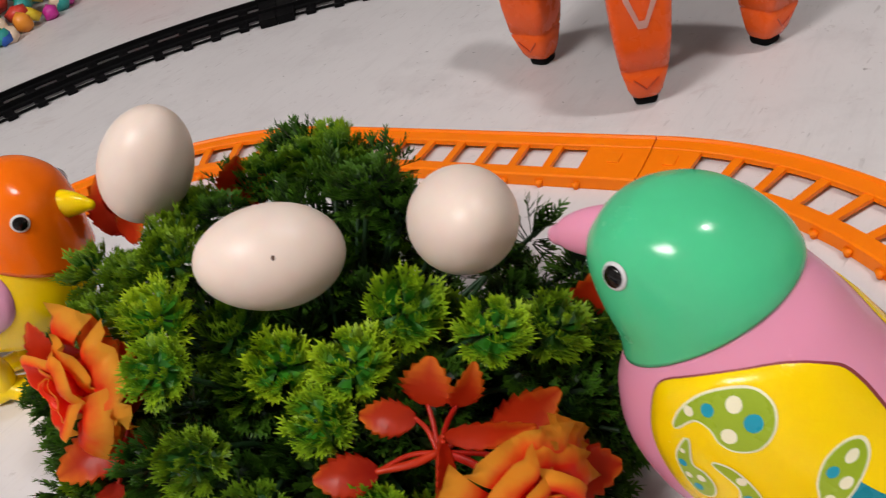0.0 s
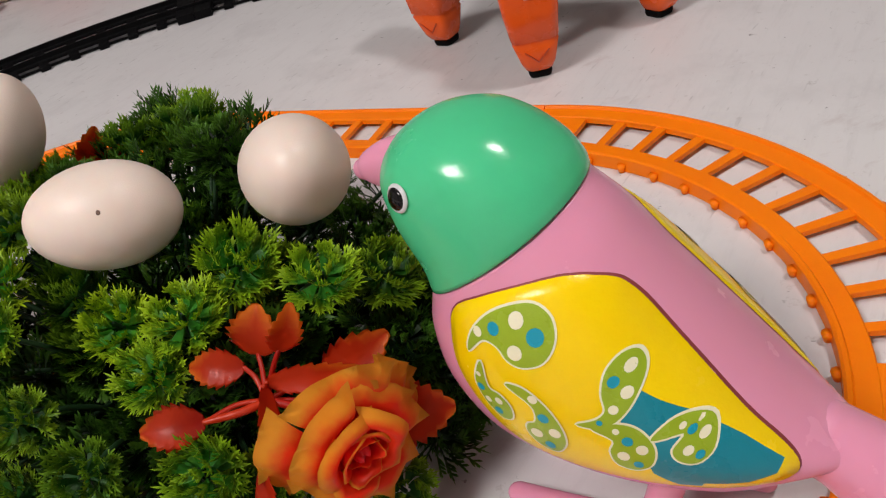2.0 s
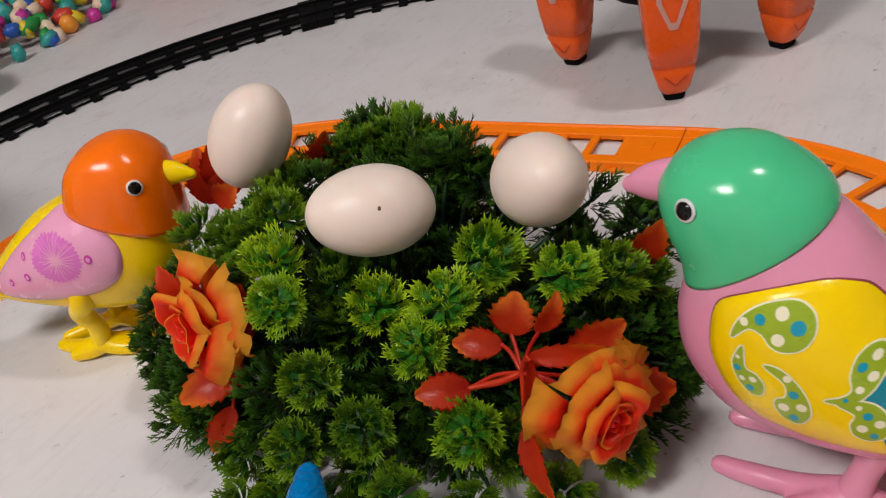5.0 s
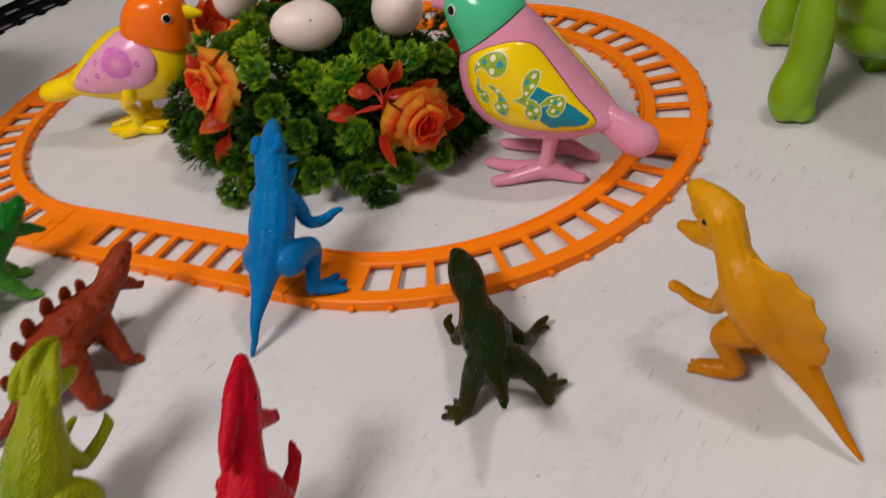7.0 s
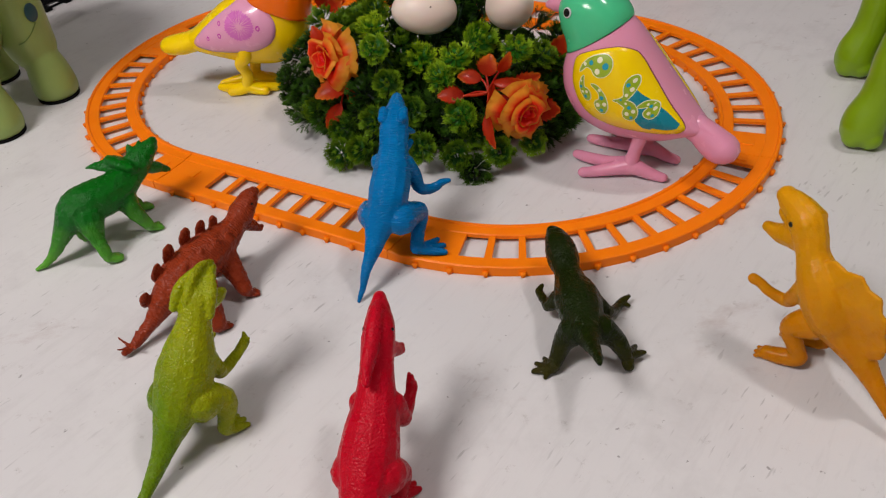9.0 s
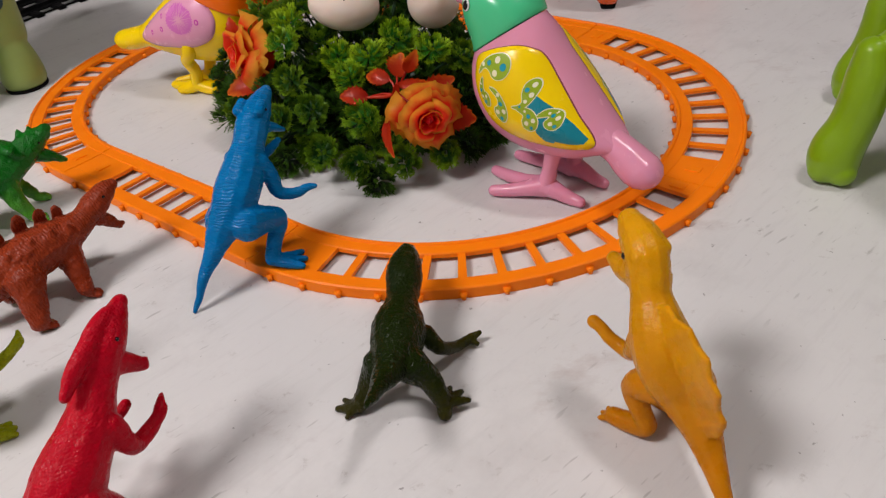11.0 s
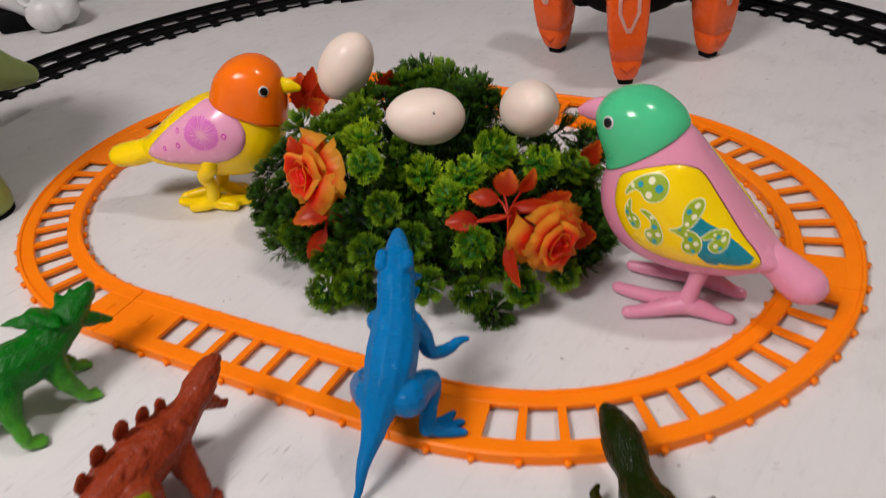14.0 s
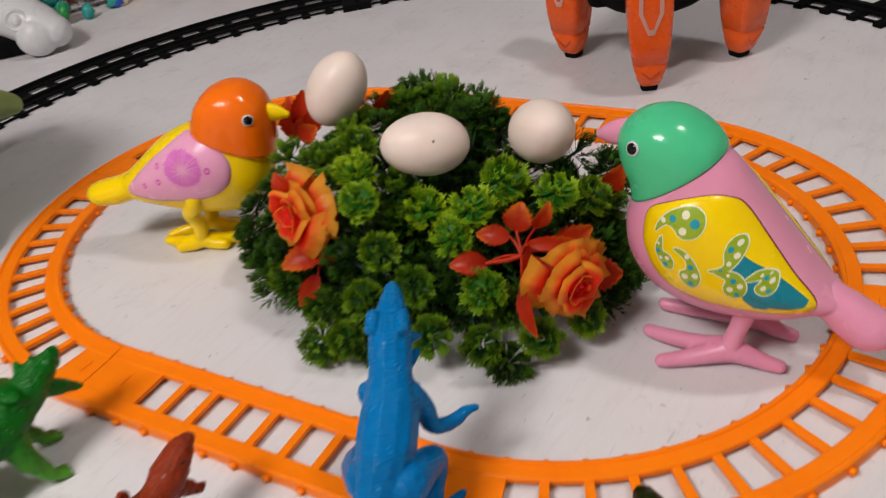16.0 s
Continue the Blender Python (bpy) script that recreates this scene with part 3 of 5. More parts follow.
M_DINO_BLUE = hide("blue_rubber", (0.0001, 0.165, 0.45), (0.0001, 0.150, 0.42), 0.19, ringed=0.24, wrinkle=0.6, shine=0.12, grain=0.2, pebble=900.0, soft_radius=(0.2, 0.5, 1.0))
dinosaur("bright blue rubber dinosaur standing upright on the orange track", (-0.057, 0.105),
         [[(-23, -47, 2.2, 1.6), (-20, -42, 10, 2.6), (-17, -35, 22, 4.0), (-12, -25, 34, 6.2), (-8, -13, 46, 10.6), (-3, -1, 58, 14.5), (0, 8, 68, 16.2), (2, 21, 80, 15.0), (2, 34, 91, 11.6), (2, 46, 102, 11.8), (2, 58, 108, 9.6), (1, 68, 111, 6.8), (0, 76, 112, 4.8)],
          {"p": [(3, 46, 99, 7.5), (8, 58, 93, 5.0), (12, 66, 87, 2.8)], "flat": 0.7, "flat_axis": (0, 0, 1)},
          [(9, -3, 50, 13.5), (15, 9, 46, 10.2), (20, 18, 40, 7.4), (18, 9, 26, 5.8), (17, 2, 16, 5.4)], *foot(19, 3, 28, 1.05, 11.5, 3, 26, 20),
          [(-11, -2, 50, 13), (-19, 12, 44, 11), (-21, 26, 36, 7.6), (-20, 30, 24, 5.6), (-19, 34, 15, 5)], *foot(-19, 36, 75, 0.95, 11.0),
          [(11, 27, 82, 7.5), (17, 28, 70, 6.2), (21, 27, 58, 5.0), (30, 34, 53, 4.0), (37, 40, 55, 3.2), (42, 42, 55, 1.8)],
          [(-9, 28, 82, 7.5), (-8, 38, 72, 5.6), (1, 49, 74, 4.2), (8, 55, 79, 3.4), (11, 58, 82, 2.6)],
          [(10, 44, 112, 3.8), (10, 51, 114.5, 3.8)], [(-6, 44, 112, 3.8), (-6, 51, 114.5, 3.8)]],
         M_DINO_BLUE, [(12.2, 52, 110), (-8.5, 52, 110)], eye_r=0.0013)


def sail(bm):
    """The jagged fin along the back."""
    top = [(-9, 13, 84), (-4, 4, 88), (2, -5, 91), (7, -12, 90), (12, -18, 87.5), (16, -24, 83), (19, -28, 77), (22, -30, 68), (24, -30, 60), (25, -30, 51), (26, -31, 42)]
    low = [(-12, 14, 80), (-8, 6, 72), (-6, 2, 66), (-2, 0, 60), (0, -3, 55), (4, -6, 50), (7, -8, 46), (9, -10, 42), (12, -14, 38), (14, -18, 36), (18, -22, 33)]
    side = Vector((0.85, 0.53, 0)) * 0.0026
    rows = []
    for i, (t, b) in enumerate(zip(top, low)):
        t, b = Vector(mm(*t)), Vector(mm(*b))
        t += (t - b).normalized() * (0.0030 if i % 2 else -0.0014)
        rows.append([bm.verts.new(v) for v in (b - side * 1.6, t - side * 0.5, t + side * 0.5, b + side * 1.6)])
    for a, b in zip(rows, rows[1:]):
        for k in range(4):
            bm.faces.new((a[k], a[(k + 1) % 4], b[(k + 1) % 4], b[k]))
    bm.faces.new(rows[0][::-1])
    bm.faces.new(rows[-1])


M_DINO_YELLOW = hide("amber_rubber", (0.71, 0.315, 0.004), (0.54, 0.185, 0.002), 0.28, low=0.030, high=0.100, soft=0.35, wrinkle=0.26, ringed=0.05, grain=0.45, shine=0.14, pebble=800.0, axis=(-0.3, 0.45, 0.84))
dinosaur("amber yellow rubber dinosaur with a jagged back sail and open mouth", (0.245, 0.0),
         [[(39, -63, 2.0, 1.5), (34, -54, 8, 2.7), (27, -39, 19, 5.0), (18, -20, 31, 9.2), (9, -5, 42, 15), (0, 1, 55, 17), (-7, 8, 70, 15), (-12, 18, 84, 10.6), (-14, 24, 94, 11.0), (-16, 29, 101, 11.6), (-20, 36, 105.5, 9.8), (-24, 43, 107.5, 8.4), (-26, 47, 108.5, 6.6)],
          [(-13, 24, 90, 11), (-20, 32, 87.5, 9.2), (-26, 38, 85, 7.2), (-31, 43, 84.5, 5.2), (-34, 46, 84.5, 4.0)],
          [(-18, 30, 95, 7.5), (-22, 36, 98, 6.8), (-25, 41, 100, 6.0)],
          [(-19, 22, 104, 4.6), (-23, 30, 107, 3.6)], [(-8, 31, 104, 4.4), (-12, 37, 106.5, 4.0), (-17, 44, 108.5, 3.4)],
          [(-6, 4, 38, 11), (-13, 6, 35, 9.8), (-18, 8, 29, 7.4), (-14, 4, 17, 5.8), (-11, 2, 8, 5.8), (-20, 6, 5, 6), (-29, 10, 4, 5.4)], *foot(-26, 9, 155, 0.7, 2.4),
          [(12, 8, 38, 11), (8, 16, 35, 9.8), (4, 22, 28, 7.4), (7, 19, 16, 5.8), (8, 18, 8, 5.8), (0, 24, 5, 6), (-8, 28, 4, 5.4)], *foot(-6, 27, 140, 0.7, 2.4),
          [(-15, 8, 66, 7), (-19, 12, 54, 5.6), (-22, 17, 46, 4.6), (-32, 22, 49, 3.8), (-38, 25.5, 53.5, 3.4), (-42, 28, 55, 3.8)],
          [(-4, 20, 66, 7), (-4, 25, 57, 5.6), (-3, 29, 50, 4.6), (-5, 33, 48, 3.8)]],
         M_DINO_YELLOW, [(-28.0, 25.5, 101.5), (-7.5, 38, 104)], extra=sail, eye_r=0.0021, muscle=0.0003)

M_DINO_DARK = hide("dark_green_rubber", (0.008, 0.016, 0.001), (0.032, 0.028, 0.002), 0.18, low=0.002, high=0.032, wrinkle=0.65, soft=0.0, shine=0.12, pebble=620.0)
dinosaur("dark green rubber dinosaur crouching with its tail raised", (0.095, 0.010),
         [[(6, -60, 54, 2.0), (5, -50, 50, 3.4), (2, -34, 43, 5.6), (0, -18, 37, 9.5), (-3, 0, 34, 14.5), (-7, 18, 34, 16.5), (-11, 33, 34, 13.0), (-14, 46, 36, 9.8), (-17, 58, 38, 11.8), (-20, 70, 39.5, 11.4), (-23, 82, 39, 8.6), (-25, 89, 38.5, 6.0)],
          [(-15, 56, 30, 8), (-19, 72, 30, 6), (-23, 84, 31, 3.5)],
          [(-10, -8, 30, 10.5), (-16, -9, 21, 7.6), (-20, -14, 12, 5.6), (-23, -19, 6, 4.8)], *foot(-24, -20, 150, 0.85, 3, 3, 34, 15), *foot(-25, -20, 240, 0.6, 3, 1, 0, 12),
          [(9, -6, 30, 10.5), (17, -6, 23, 7.8), (23, -9, 16, 6.0), (26, -11, 11, 5.2)], *foot(27, -10, 62, 0.85, 7, 3, 34, 16), [(27, -11, 8, 4.6), (28, -15, 4.6, 4.3)],
          [(-20, 30, 26, 6), (-27, 32, 16, 4.6), (-30, 40, 12, 3.8), (-35, 50, 13, 3.0), (-33, 55, 15, 1.8)],
          [(6, 26, 26, 6), (15, 24, 18, 4.6), (20, 36, 9, 3.8), (26, 48, 6, 3.2), (31, 52, 8, 1.8)],
          [(26, 47, 6, 3), (31, 46, 4, 1.8)]],
         M_DINO_DARK, [(-10.6, 66, 43), (-26.0, 66, 43)], eye_r=0.0013, warty=0.0005)

M_DINO_RED = hide("red_rubber", (0.50, 0.002, 0.016), (0.44, 0.002, 0.012), 0.28, wrinkle=0.40, soft=0.2, ringed=0.06, shine=0.11, pebble=700.0)
dinosaur("crimson red rubber dinosaur with a long swept-back head crest", (-0.028, -0.110),
         [[(-10, -92, 2.5, 1.6), (-9, -78, 8, 3.8), (-6, -55, 20, 8.5), (-4, -32, 34, 14), (-3, -14, 45, 18), (-2, 1, 55, 16.5), (-1, 13, 64, 13.5), (-1, 25, 75, 10.6), (-1, 36, 86, 10.2), (-1, 46, 93, 9.8), (-2, 56, 98, 7.2), (-3, 64, 101, 4.4)],
          {"p": [(-2, 61, 101, 4.2), (-2, 46, 101, 6.2), (-2, 31, 96.5, 6.2), (-3, 18, 90.5, 5.0), (-3, 10, 86, 3.4)], "flat": 0.8, "flat_axis": (1, 0, 0)},
          [(0, 37, 84, 8.2), (3, 44, 78, 6.4), (6, 49, 73, 4.8), (8, 51.5, 70.5, 3.6)], [(7, 50, 72, 3.4), (9, 53, 72.5, 2.2)],
          [(8, -18, 40, 12.5), (11, -9, 30, 8.6), (12, -4, 20, 6.4), (10, -10, 8, 5.2)], *foot(10, -9, 62, 0.9),
          [(-13, -18, 40, 12), (-18, -6, 30, 9), (-18, 0, 20, 7), (-16, -8, 8, 5.4)], *foot(-16, -8, 95, 0.9),
          [(9, 16, 62, 7), (12, 18, 48, 5.8), (11, 24, 40, 5.0), (12, 35, 40, 4.4), (13, 42, 42, 3.8), (13, 46, 44.5, 4.0)], [(12, 48, 46, 2.6), (13, 49, 48.5, 2.0)], [(12, 48, 46, 2.4), (11, 52, 48, 1.6)],
          [(-11, 16, 62, 7), (-14, 20, 48, 5.4), (-12, 28, 41, 4.2), (-10, 39, 42, 3.6), (-9, 45, 44, 3.2)]],
         M_DINO_RED, [(7.8, 43, 95.5), (-9.6, 43, 95.5)], eye_r=0.0013, muscle=0.0004)

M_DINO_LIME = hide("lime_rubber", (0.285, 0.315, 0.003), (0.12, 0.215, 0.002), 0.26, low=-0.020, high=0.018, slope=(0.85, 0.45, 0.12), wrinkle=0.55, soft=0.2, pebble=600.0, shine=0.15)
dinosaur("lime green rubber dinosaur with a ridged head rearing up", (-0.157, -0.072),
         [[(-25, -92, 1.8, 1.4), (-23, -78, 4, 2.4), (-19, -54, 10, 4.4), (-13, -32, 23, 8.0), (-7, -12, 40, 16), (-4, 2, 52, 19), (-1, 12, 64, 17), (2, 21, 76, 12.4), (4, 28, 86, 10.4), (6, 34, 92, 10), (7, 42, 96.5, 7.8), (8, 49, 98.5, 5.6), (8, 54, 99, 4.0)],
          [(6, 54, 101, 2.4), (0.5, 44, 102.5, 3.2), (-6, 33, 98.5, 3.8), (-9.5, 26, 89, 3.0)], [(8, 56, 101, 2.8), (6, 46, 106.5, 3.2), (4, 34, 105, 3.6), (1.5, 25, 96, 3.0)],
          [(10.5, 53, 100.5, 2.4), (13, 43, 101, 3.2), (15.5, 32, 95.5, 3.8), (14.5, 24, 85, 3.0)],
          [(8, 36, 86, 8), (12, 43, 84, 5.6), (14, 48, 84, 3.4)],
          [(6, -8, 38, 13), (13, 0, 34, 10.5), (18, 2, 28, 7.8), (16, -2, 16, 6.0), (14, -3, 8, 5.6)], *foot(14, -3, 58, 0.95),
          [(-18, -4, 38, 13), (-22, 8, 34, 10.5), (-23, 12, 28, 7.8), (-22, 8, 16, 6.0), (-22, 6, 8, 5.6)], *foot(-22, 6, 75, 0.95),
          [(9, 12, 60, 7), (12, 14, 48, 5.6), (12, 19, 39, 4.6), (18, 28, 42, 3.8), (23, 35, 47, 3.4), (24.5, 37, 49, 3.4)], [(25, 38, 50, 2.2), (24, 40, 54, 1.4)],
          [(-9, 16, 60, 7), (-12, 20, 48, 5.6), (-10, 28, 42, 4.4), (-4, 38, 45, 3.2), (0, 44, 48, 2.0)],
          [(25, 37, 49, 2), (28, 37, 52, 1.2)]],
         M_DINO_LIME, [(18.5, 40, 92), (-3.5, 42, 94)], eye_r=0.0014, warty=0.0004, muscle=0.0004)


def plates(bm):
    """Rounded plates in a row along the spine and spikes at the tail's end."""
    for i, k in enumerate((1, 5, 9, 14, 18, 23)):
        c = Vector(spline(mmp((8, 38, 53), (1, 25, 55), (-8, 9, 55), (-16, -7, 50), (-25, -22, 38), (-33, -36, 25)), 5)[k])
        size = (0.0052, 0.0062, 0.0070, 0.0074, 0.0068, 0.0058)[i]
        lean = Vector((-0.52, 0.18, 0.83)).normalized()
        turn = Matrix.Rotation(radians(61), 4, "Z") @ Matrix.Rotation(radians(20), 4, "X")
        ball(bm, c + lean * size * 0.80, (size * 0.80, 0.0024, size * 1.65), 14, 10, turn)
        if i < 5:
            tube(bm, [(*(c + Vector((0.011, -0.007, -0.006))), 0.0050), (*(c + Vector((0.012, -0.008, -0.0005))), 0.0018)], seg=10, steps=2)
    for dx, dy, dz in ((-7, 2, 5), (2, 6, 6), (-4, -6, 4), (5, -3, 3)):
        tube(bm, mmp((-42, -53, 7, 2.0), (-42 + dx * 0.8, -53 + dy * 0.8, 7 + dz * 0.8, 1.5), (-42 + dx * 1.4, -53 + dy * 1.4, 7 + dz * 1.5, 0.9)), seg=8, steps=3)


M_DINO_BROWN = hide("red_brown_rubber", (0.27, 0.036, 0.011), (0.24, 0.030, 0.009), 0.28, wrinkle=0.5, soft=0.05, ringed=0.30, grain=0.6, shine=0.15, axis=(0.45, 0.85, 0.2))
dinosaur("red-brown rubber plated dinosaur with a row of rounded back plates", (-0.200, 0.050),
         [[(-46, -58, 6, 2.6), (-38, -48, 9, 3.8), (-27, -33, 20, 7.0), (-17, -18, 32, 13.5), (-7, 0, 38, 17.5), (2, 18, 40, 17), (10, 34, 42, 13.5), (16, 46, 46, 9.5), (20, 55, 51, 10.2), (23, 63, 56, 9.0), (26, 70, 59, 7.0), (27, 73, 60, 5.2)],
          [(18, 53, 45, 7.5), (23, 60, 37, 5.2), (27, 65.5, 29, 2.8)], [(27, 65, 29, 2.4), (29, 68, 29.5, 1.6)],
          [(11, 24, 32, 12), (20, 18, 20, 8.0), (27, 12, 9, 6.2)], *foot(28, 11, 40, 0.7, 3, 3, 26, 13),
          [(-6, 36, 32, 12), (-10, 38, 20, 8.6), (-10, 38, 9, 7.0)], *foot(-10, 38, 62, 0.7, 3, 3, 26, 13),
          [(4, -12, 32, 14), (11, -20, 20, 10), (17, -27, 9, 7.4)], *foot(18, -28, 62, 0.75, 3, 3, 26, 13),
          [(-20, 0, 32, 14), (-26, -2, 20, 10), (-27, -4, 9, 7.4)], *foot(-27, -4, 62, 0.75, 3, 3, 26, 13)],
         M_DINO_BROWN, [(27.4, 60.5, 57.5), (16.5, 65, 57.5)], extra=plates, eye_r=0.0013, warty=0.0005, muscle=0.0008)


def frill(bm):
    """The neck frill: a thick plate with pointed lobes."""
    turn = Matrix.Rotation(radians(58), 4, "Z") @ Matrix.Rotation(radians(38), 4, "Y")
    ball(bm, Vector(mm(9, 37, 59)), (0.015, 0.019, 0.0058), 20, 10, turn)
    for lobe in (((4, 37, 59, 8), (-6, 32, 61, 6.2), (-14, 29, 62, 4.2), (-20, 27, 62, 1.8)), ((12, 34, 60, 7), (20, 27, 63, 4.6), (25, 23, 65, 2.0))):
        tube(bm, mmp(*lobe), seg=14, steps=5, flat=0.55, flat_axis=(0.2, -0.35, 0.9))


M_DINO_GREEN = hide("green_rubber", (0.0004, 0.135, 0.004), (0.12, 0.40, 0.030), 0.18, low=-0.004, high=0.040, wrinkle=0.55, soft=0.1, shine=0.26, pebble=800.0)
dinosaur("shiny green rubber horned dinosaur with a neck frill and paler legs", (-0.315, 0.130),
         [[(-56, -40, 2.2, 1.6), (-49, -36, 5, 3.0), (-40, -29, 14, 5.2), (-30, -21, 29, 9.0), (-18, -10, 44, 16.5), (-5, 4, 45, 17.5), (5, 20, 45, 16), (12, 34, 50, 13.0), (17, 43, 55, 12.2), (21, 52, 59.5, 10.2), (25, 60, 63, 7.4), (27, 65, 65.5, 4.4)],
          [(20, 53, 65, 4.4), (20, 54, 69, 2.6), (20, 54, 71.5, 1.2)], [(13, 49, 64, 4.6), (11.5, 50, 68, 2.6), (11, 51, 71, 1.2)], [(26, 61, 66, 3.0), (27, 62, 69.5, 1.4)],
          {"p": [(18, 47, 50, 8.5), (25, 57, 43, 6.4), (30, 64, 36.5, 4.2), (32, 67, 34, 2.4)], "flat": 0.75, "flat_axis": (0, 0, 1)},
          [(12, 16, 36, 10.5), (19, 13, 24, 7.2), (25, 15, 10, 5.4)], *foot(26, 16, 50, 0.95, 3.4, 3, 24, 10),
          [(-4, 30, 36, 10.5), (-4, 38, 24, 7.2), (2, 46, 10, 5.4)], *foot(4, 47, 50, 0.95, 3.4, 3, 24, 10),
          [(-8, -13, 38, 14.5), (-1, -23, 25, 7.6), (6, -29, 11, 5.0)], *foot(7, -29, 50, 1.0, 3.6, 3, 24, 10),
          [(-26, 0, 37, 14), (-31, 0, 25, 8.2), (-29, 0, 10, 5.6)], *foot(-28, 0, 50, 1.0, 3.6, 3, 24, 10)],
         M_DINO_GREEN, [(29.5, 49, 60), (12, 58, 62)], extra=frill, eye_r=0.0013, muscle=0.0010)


# ---- toy birds ----
def tree_of(me):
    bm = bmesh.new()
    bm.from_mesh(me)
    tree = BVHTree.FromBMesh(bm)
    bm.free()
    return tree


def on_side(tree, f, z, side):
    """The place on a shape's flank at f ahead and z up; side is 1 for its left, -1 for its right."""
    hit = tree.ray_cast(Vector((f, side * 0.15, z)), Vector((0, -side, 0)))[0]
    return hit if hit else tree.find_nearest(Vector((f, side * 0.004, z)))[0]


def closed_curve(pts, steps=6):
    p = [np.array(q, float) for q in pts]
    n, out = len(p), []
    for i in range(n):
        a, b, c, d = p[i - 1], p[i], p[(i + 1) % n], p[(i + 2) % n]
        for k in range(steps):
            s = k / steps
            out.append(0.5 * (2 * b + (c - a) * s + (2 * a - 5 * b + 4 * c - d) * s * s + (3 * b - a - 3 * c + d) * s ** 3))
    return out


def patch(tree, outline, side, rise, steps=6, rings=6, dome=0.0):
    """A shallow raised panel that follows a flank, inside an outline of (ahead, up)."""
    bm = bmesh.new()
    rim = closed_curve(outline, steps) if steps > 1 else [np.array(p, float) for p in outline]
    mid = sum(rim) / len(rim)
    out = Vector((0, side, 0))
    rows = []
    for k in range(1, rings + 1):
        s = k / rings
        row = []
        for p in rim:
            f, z = mid + (p - mid) * s
            at = on_side(tree, f, z, side)
            row.append(bm.verts.new(at + out * (rise + dome * (1 - s ** 4))))
        rows.append(row)
    skirt = [bm.verts.new(v.co - out * (rise + 0.0012)) for v in rows[-1]]
    rows.append(skirt)
    c = bm.verts.new(on_side(tree, mid[0], mid[1], side) + out * (rise + dome))
    n = len(rim)
    for i in range(n):
        bm.faces.new((c, rows[0][i], rows[0][(i + 1) % n]))
    for a, b in zip(rows, rows[1:]):
        for i in range(n):
            bm.faces.new((a[i], b[i], b[(i + 1) % n], a[(i + 1) % n]))
    bmesh.ops.recalc_face_normals(bm, faces=bm.faces[:])
    return bm


def decal(tree, outline, side, lift):
    """A thin printed film that follows a flank, inside any outline of (ahead, up)."""
    bm = bmesh.new()
    vs = [bm.verts.new((f, 0, z)) for f, z in outline]
    es = [bm.edges.new((a, b)) for a, b in zip(vs, vs[1:] + vs[:1])]
    bmesh.ops.triangle_fill(bm, edges=es, use_beauty=True)
    for _ in range(5):
        long = [e for e in bm.edges if e.calc_length() > 0.003]
        if long:
            bmesh.ops.subdivide_edges(bm, edges=long, cuts=1)
            bmesh.ops.triangulate(bm, faces=bm.faces[:])
    for v in bm.verts:
        v.co = on_side(tree, v.co.x, v.co.z, side) + Vector((0, side * lift, 0))
    bmesh.ops.recalc_face_normals(bm, faces=bm.faces[:])
    return bm


def ribbed(sections, per=5, seg=48, square=2.35):
    """A smooth shell through cross sections: the upper and lower end in the middle plane (ahead, up) and the half width."""
    bm = bmesh.new()
    rings = []
    for a0, a1, b0, b1, w in spline(mmp(*sections), per):
        c, u = Vector(((a0 + b0) / 2, 0, (a1 + b1) / 2)), Vector(((b0 - a0) / 2, 0, (b1 - a1) / 2))
        ring = []
        for k in range(seg):
            t = 2 * math.pi * k / seg
            ct, st = math.cos(t), math.sin(t)
            p = 2 / square
            ring.append(bm.verts.new(c + u * math.copysign(abs(ct) ** p, ct) + Vector((0, w * math.copysign(abs(st) ** p, st), 0))))
        rings.append(ring)
    for a, b in zip(rings, rings[1:]):
        for k in range(seg):
            bm.faces.new((a[k], a[(k + 1) % seg], b[(k + 1) % seg], b[k]))
    for ring, flip in ((rings[0], True), (rings[-1], False)):
        mid = bm.verts.new(sum((v.co for v in ring), Vector()) / seg)
        for k in range(seg):
            bm.faces.new((ring[k], ring[(k + 1) % seg], mid))
    bmesh.ops.recalc_face_normals(bm, faces=bm.faces[:])
    return bm


def round_spot(f, z, r, n=14, stretch=1.0):
    return [(f + r * math.cos(2 * math.pi * i / n), z + stretch * r * math.sin(2 * math.pi * i / n)) for i in range(n)]


def paisley(f, z, r, tf, tz):
    """A drop with a round head at (f, z) and a tail curling to (tf, tz)."""
    a = math.atan2(tz - z, tf - f)
    pts = [(f + r * math.cos(a + k), z + r * math.sin(a + k)) for k in np.linspace(0.9, 2 * math.pi - 0.9, 9)]
    side = Vector((-math.sin(a), math.cos(a)))
    mid = Vector(((f + tf) / 2, (z + tz) / 2)) + side * r * 0.35
    pts += [tuple(mid - side * r * 0.45), (tf, tz), tuple(mid + side * r * 0.35)]
    return pts


def bird_eye(bird, tree, f, z, side, r, head):
    at, nrm = tree.ray_cast(Vector((f, side * 0.15, z)), Vector((0, -side, 0)))[:2]
    turn = nrm.to_track_quat("Z", "Y").to_matrix().to_4x4()
    bm = bmesh.new()
    ball(bm, at + nrm * 0.0004, (r, r, r * 0.26), 20, 10, turn)
    eye = part("eye", bm, M_WHITE, head, "white ringed eye")
    bm = bmesh.new()
    ball(bm, at + nrm * (r * 0.17) , (r * 0.80, r * 0.80, r * 0.36), 18, 10, turn)
    part("pupil", bm, M_EYE_BLACK, eye, "glossy black pupil")


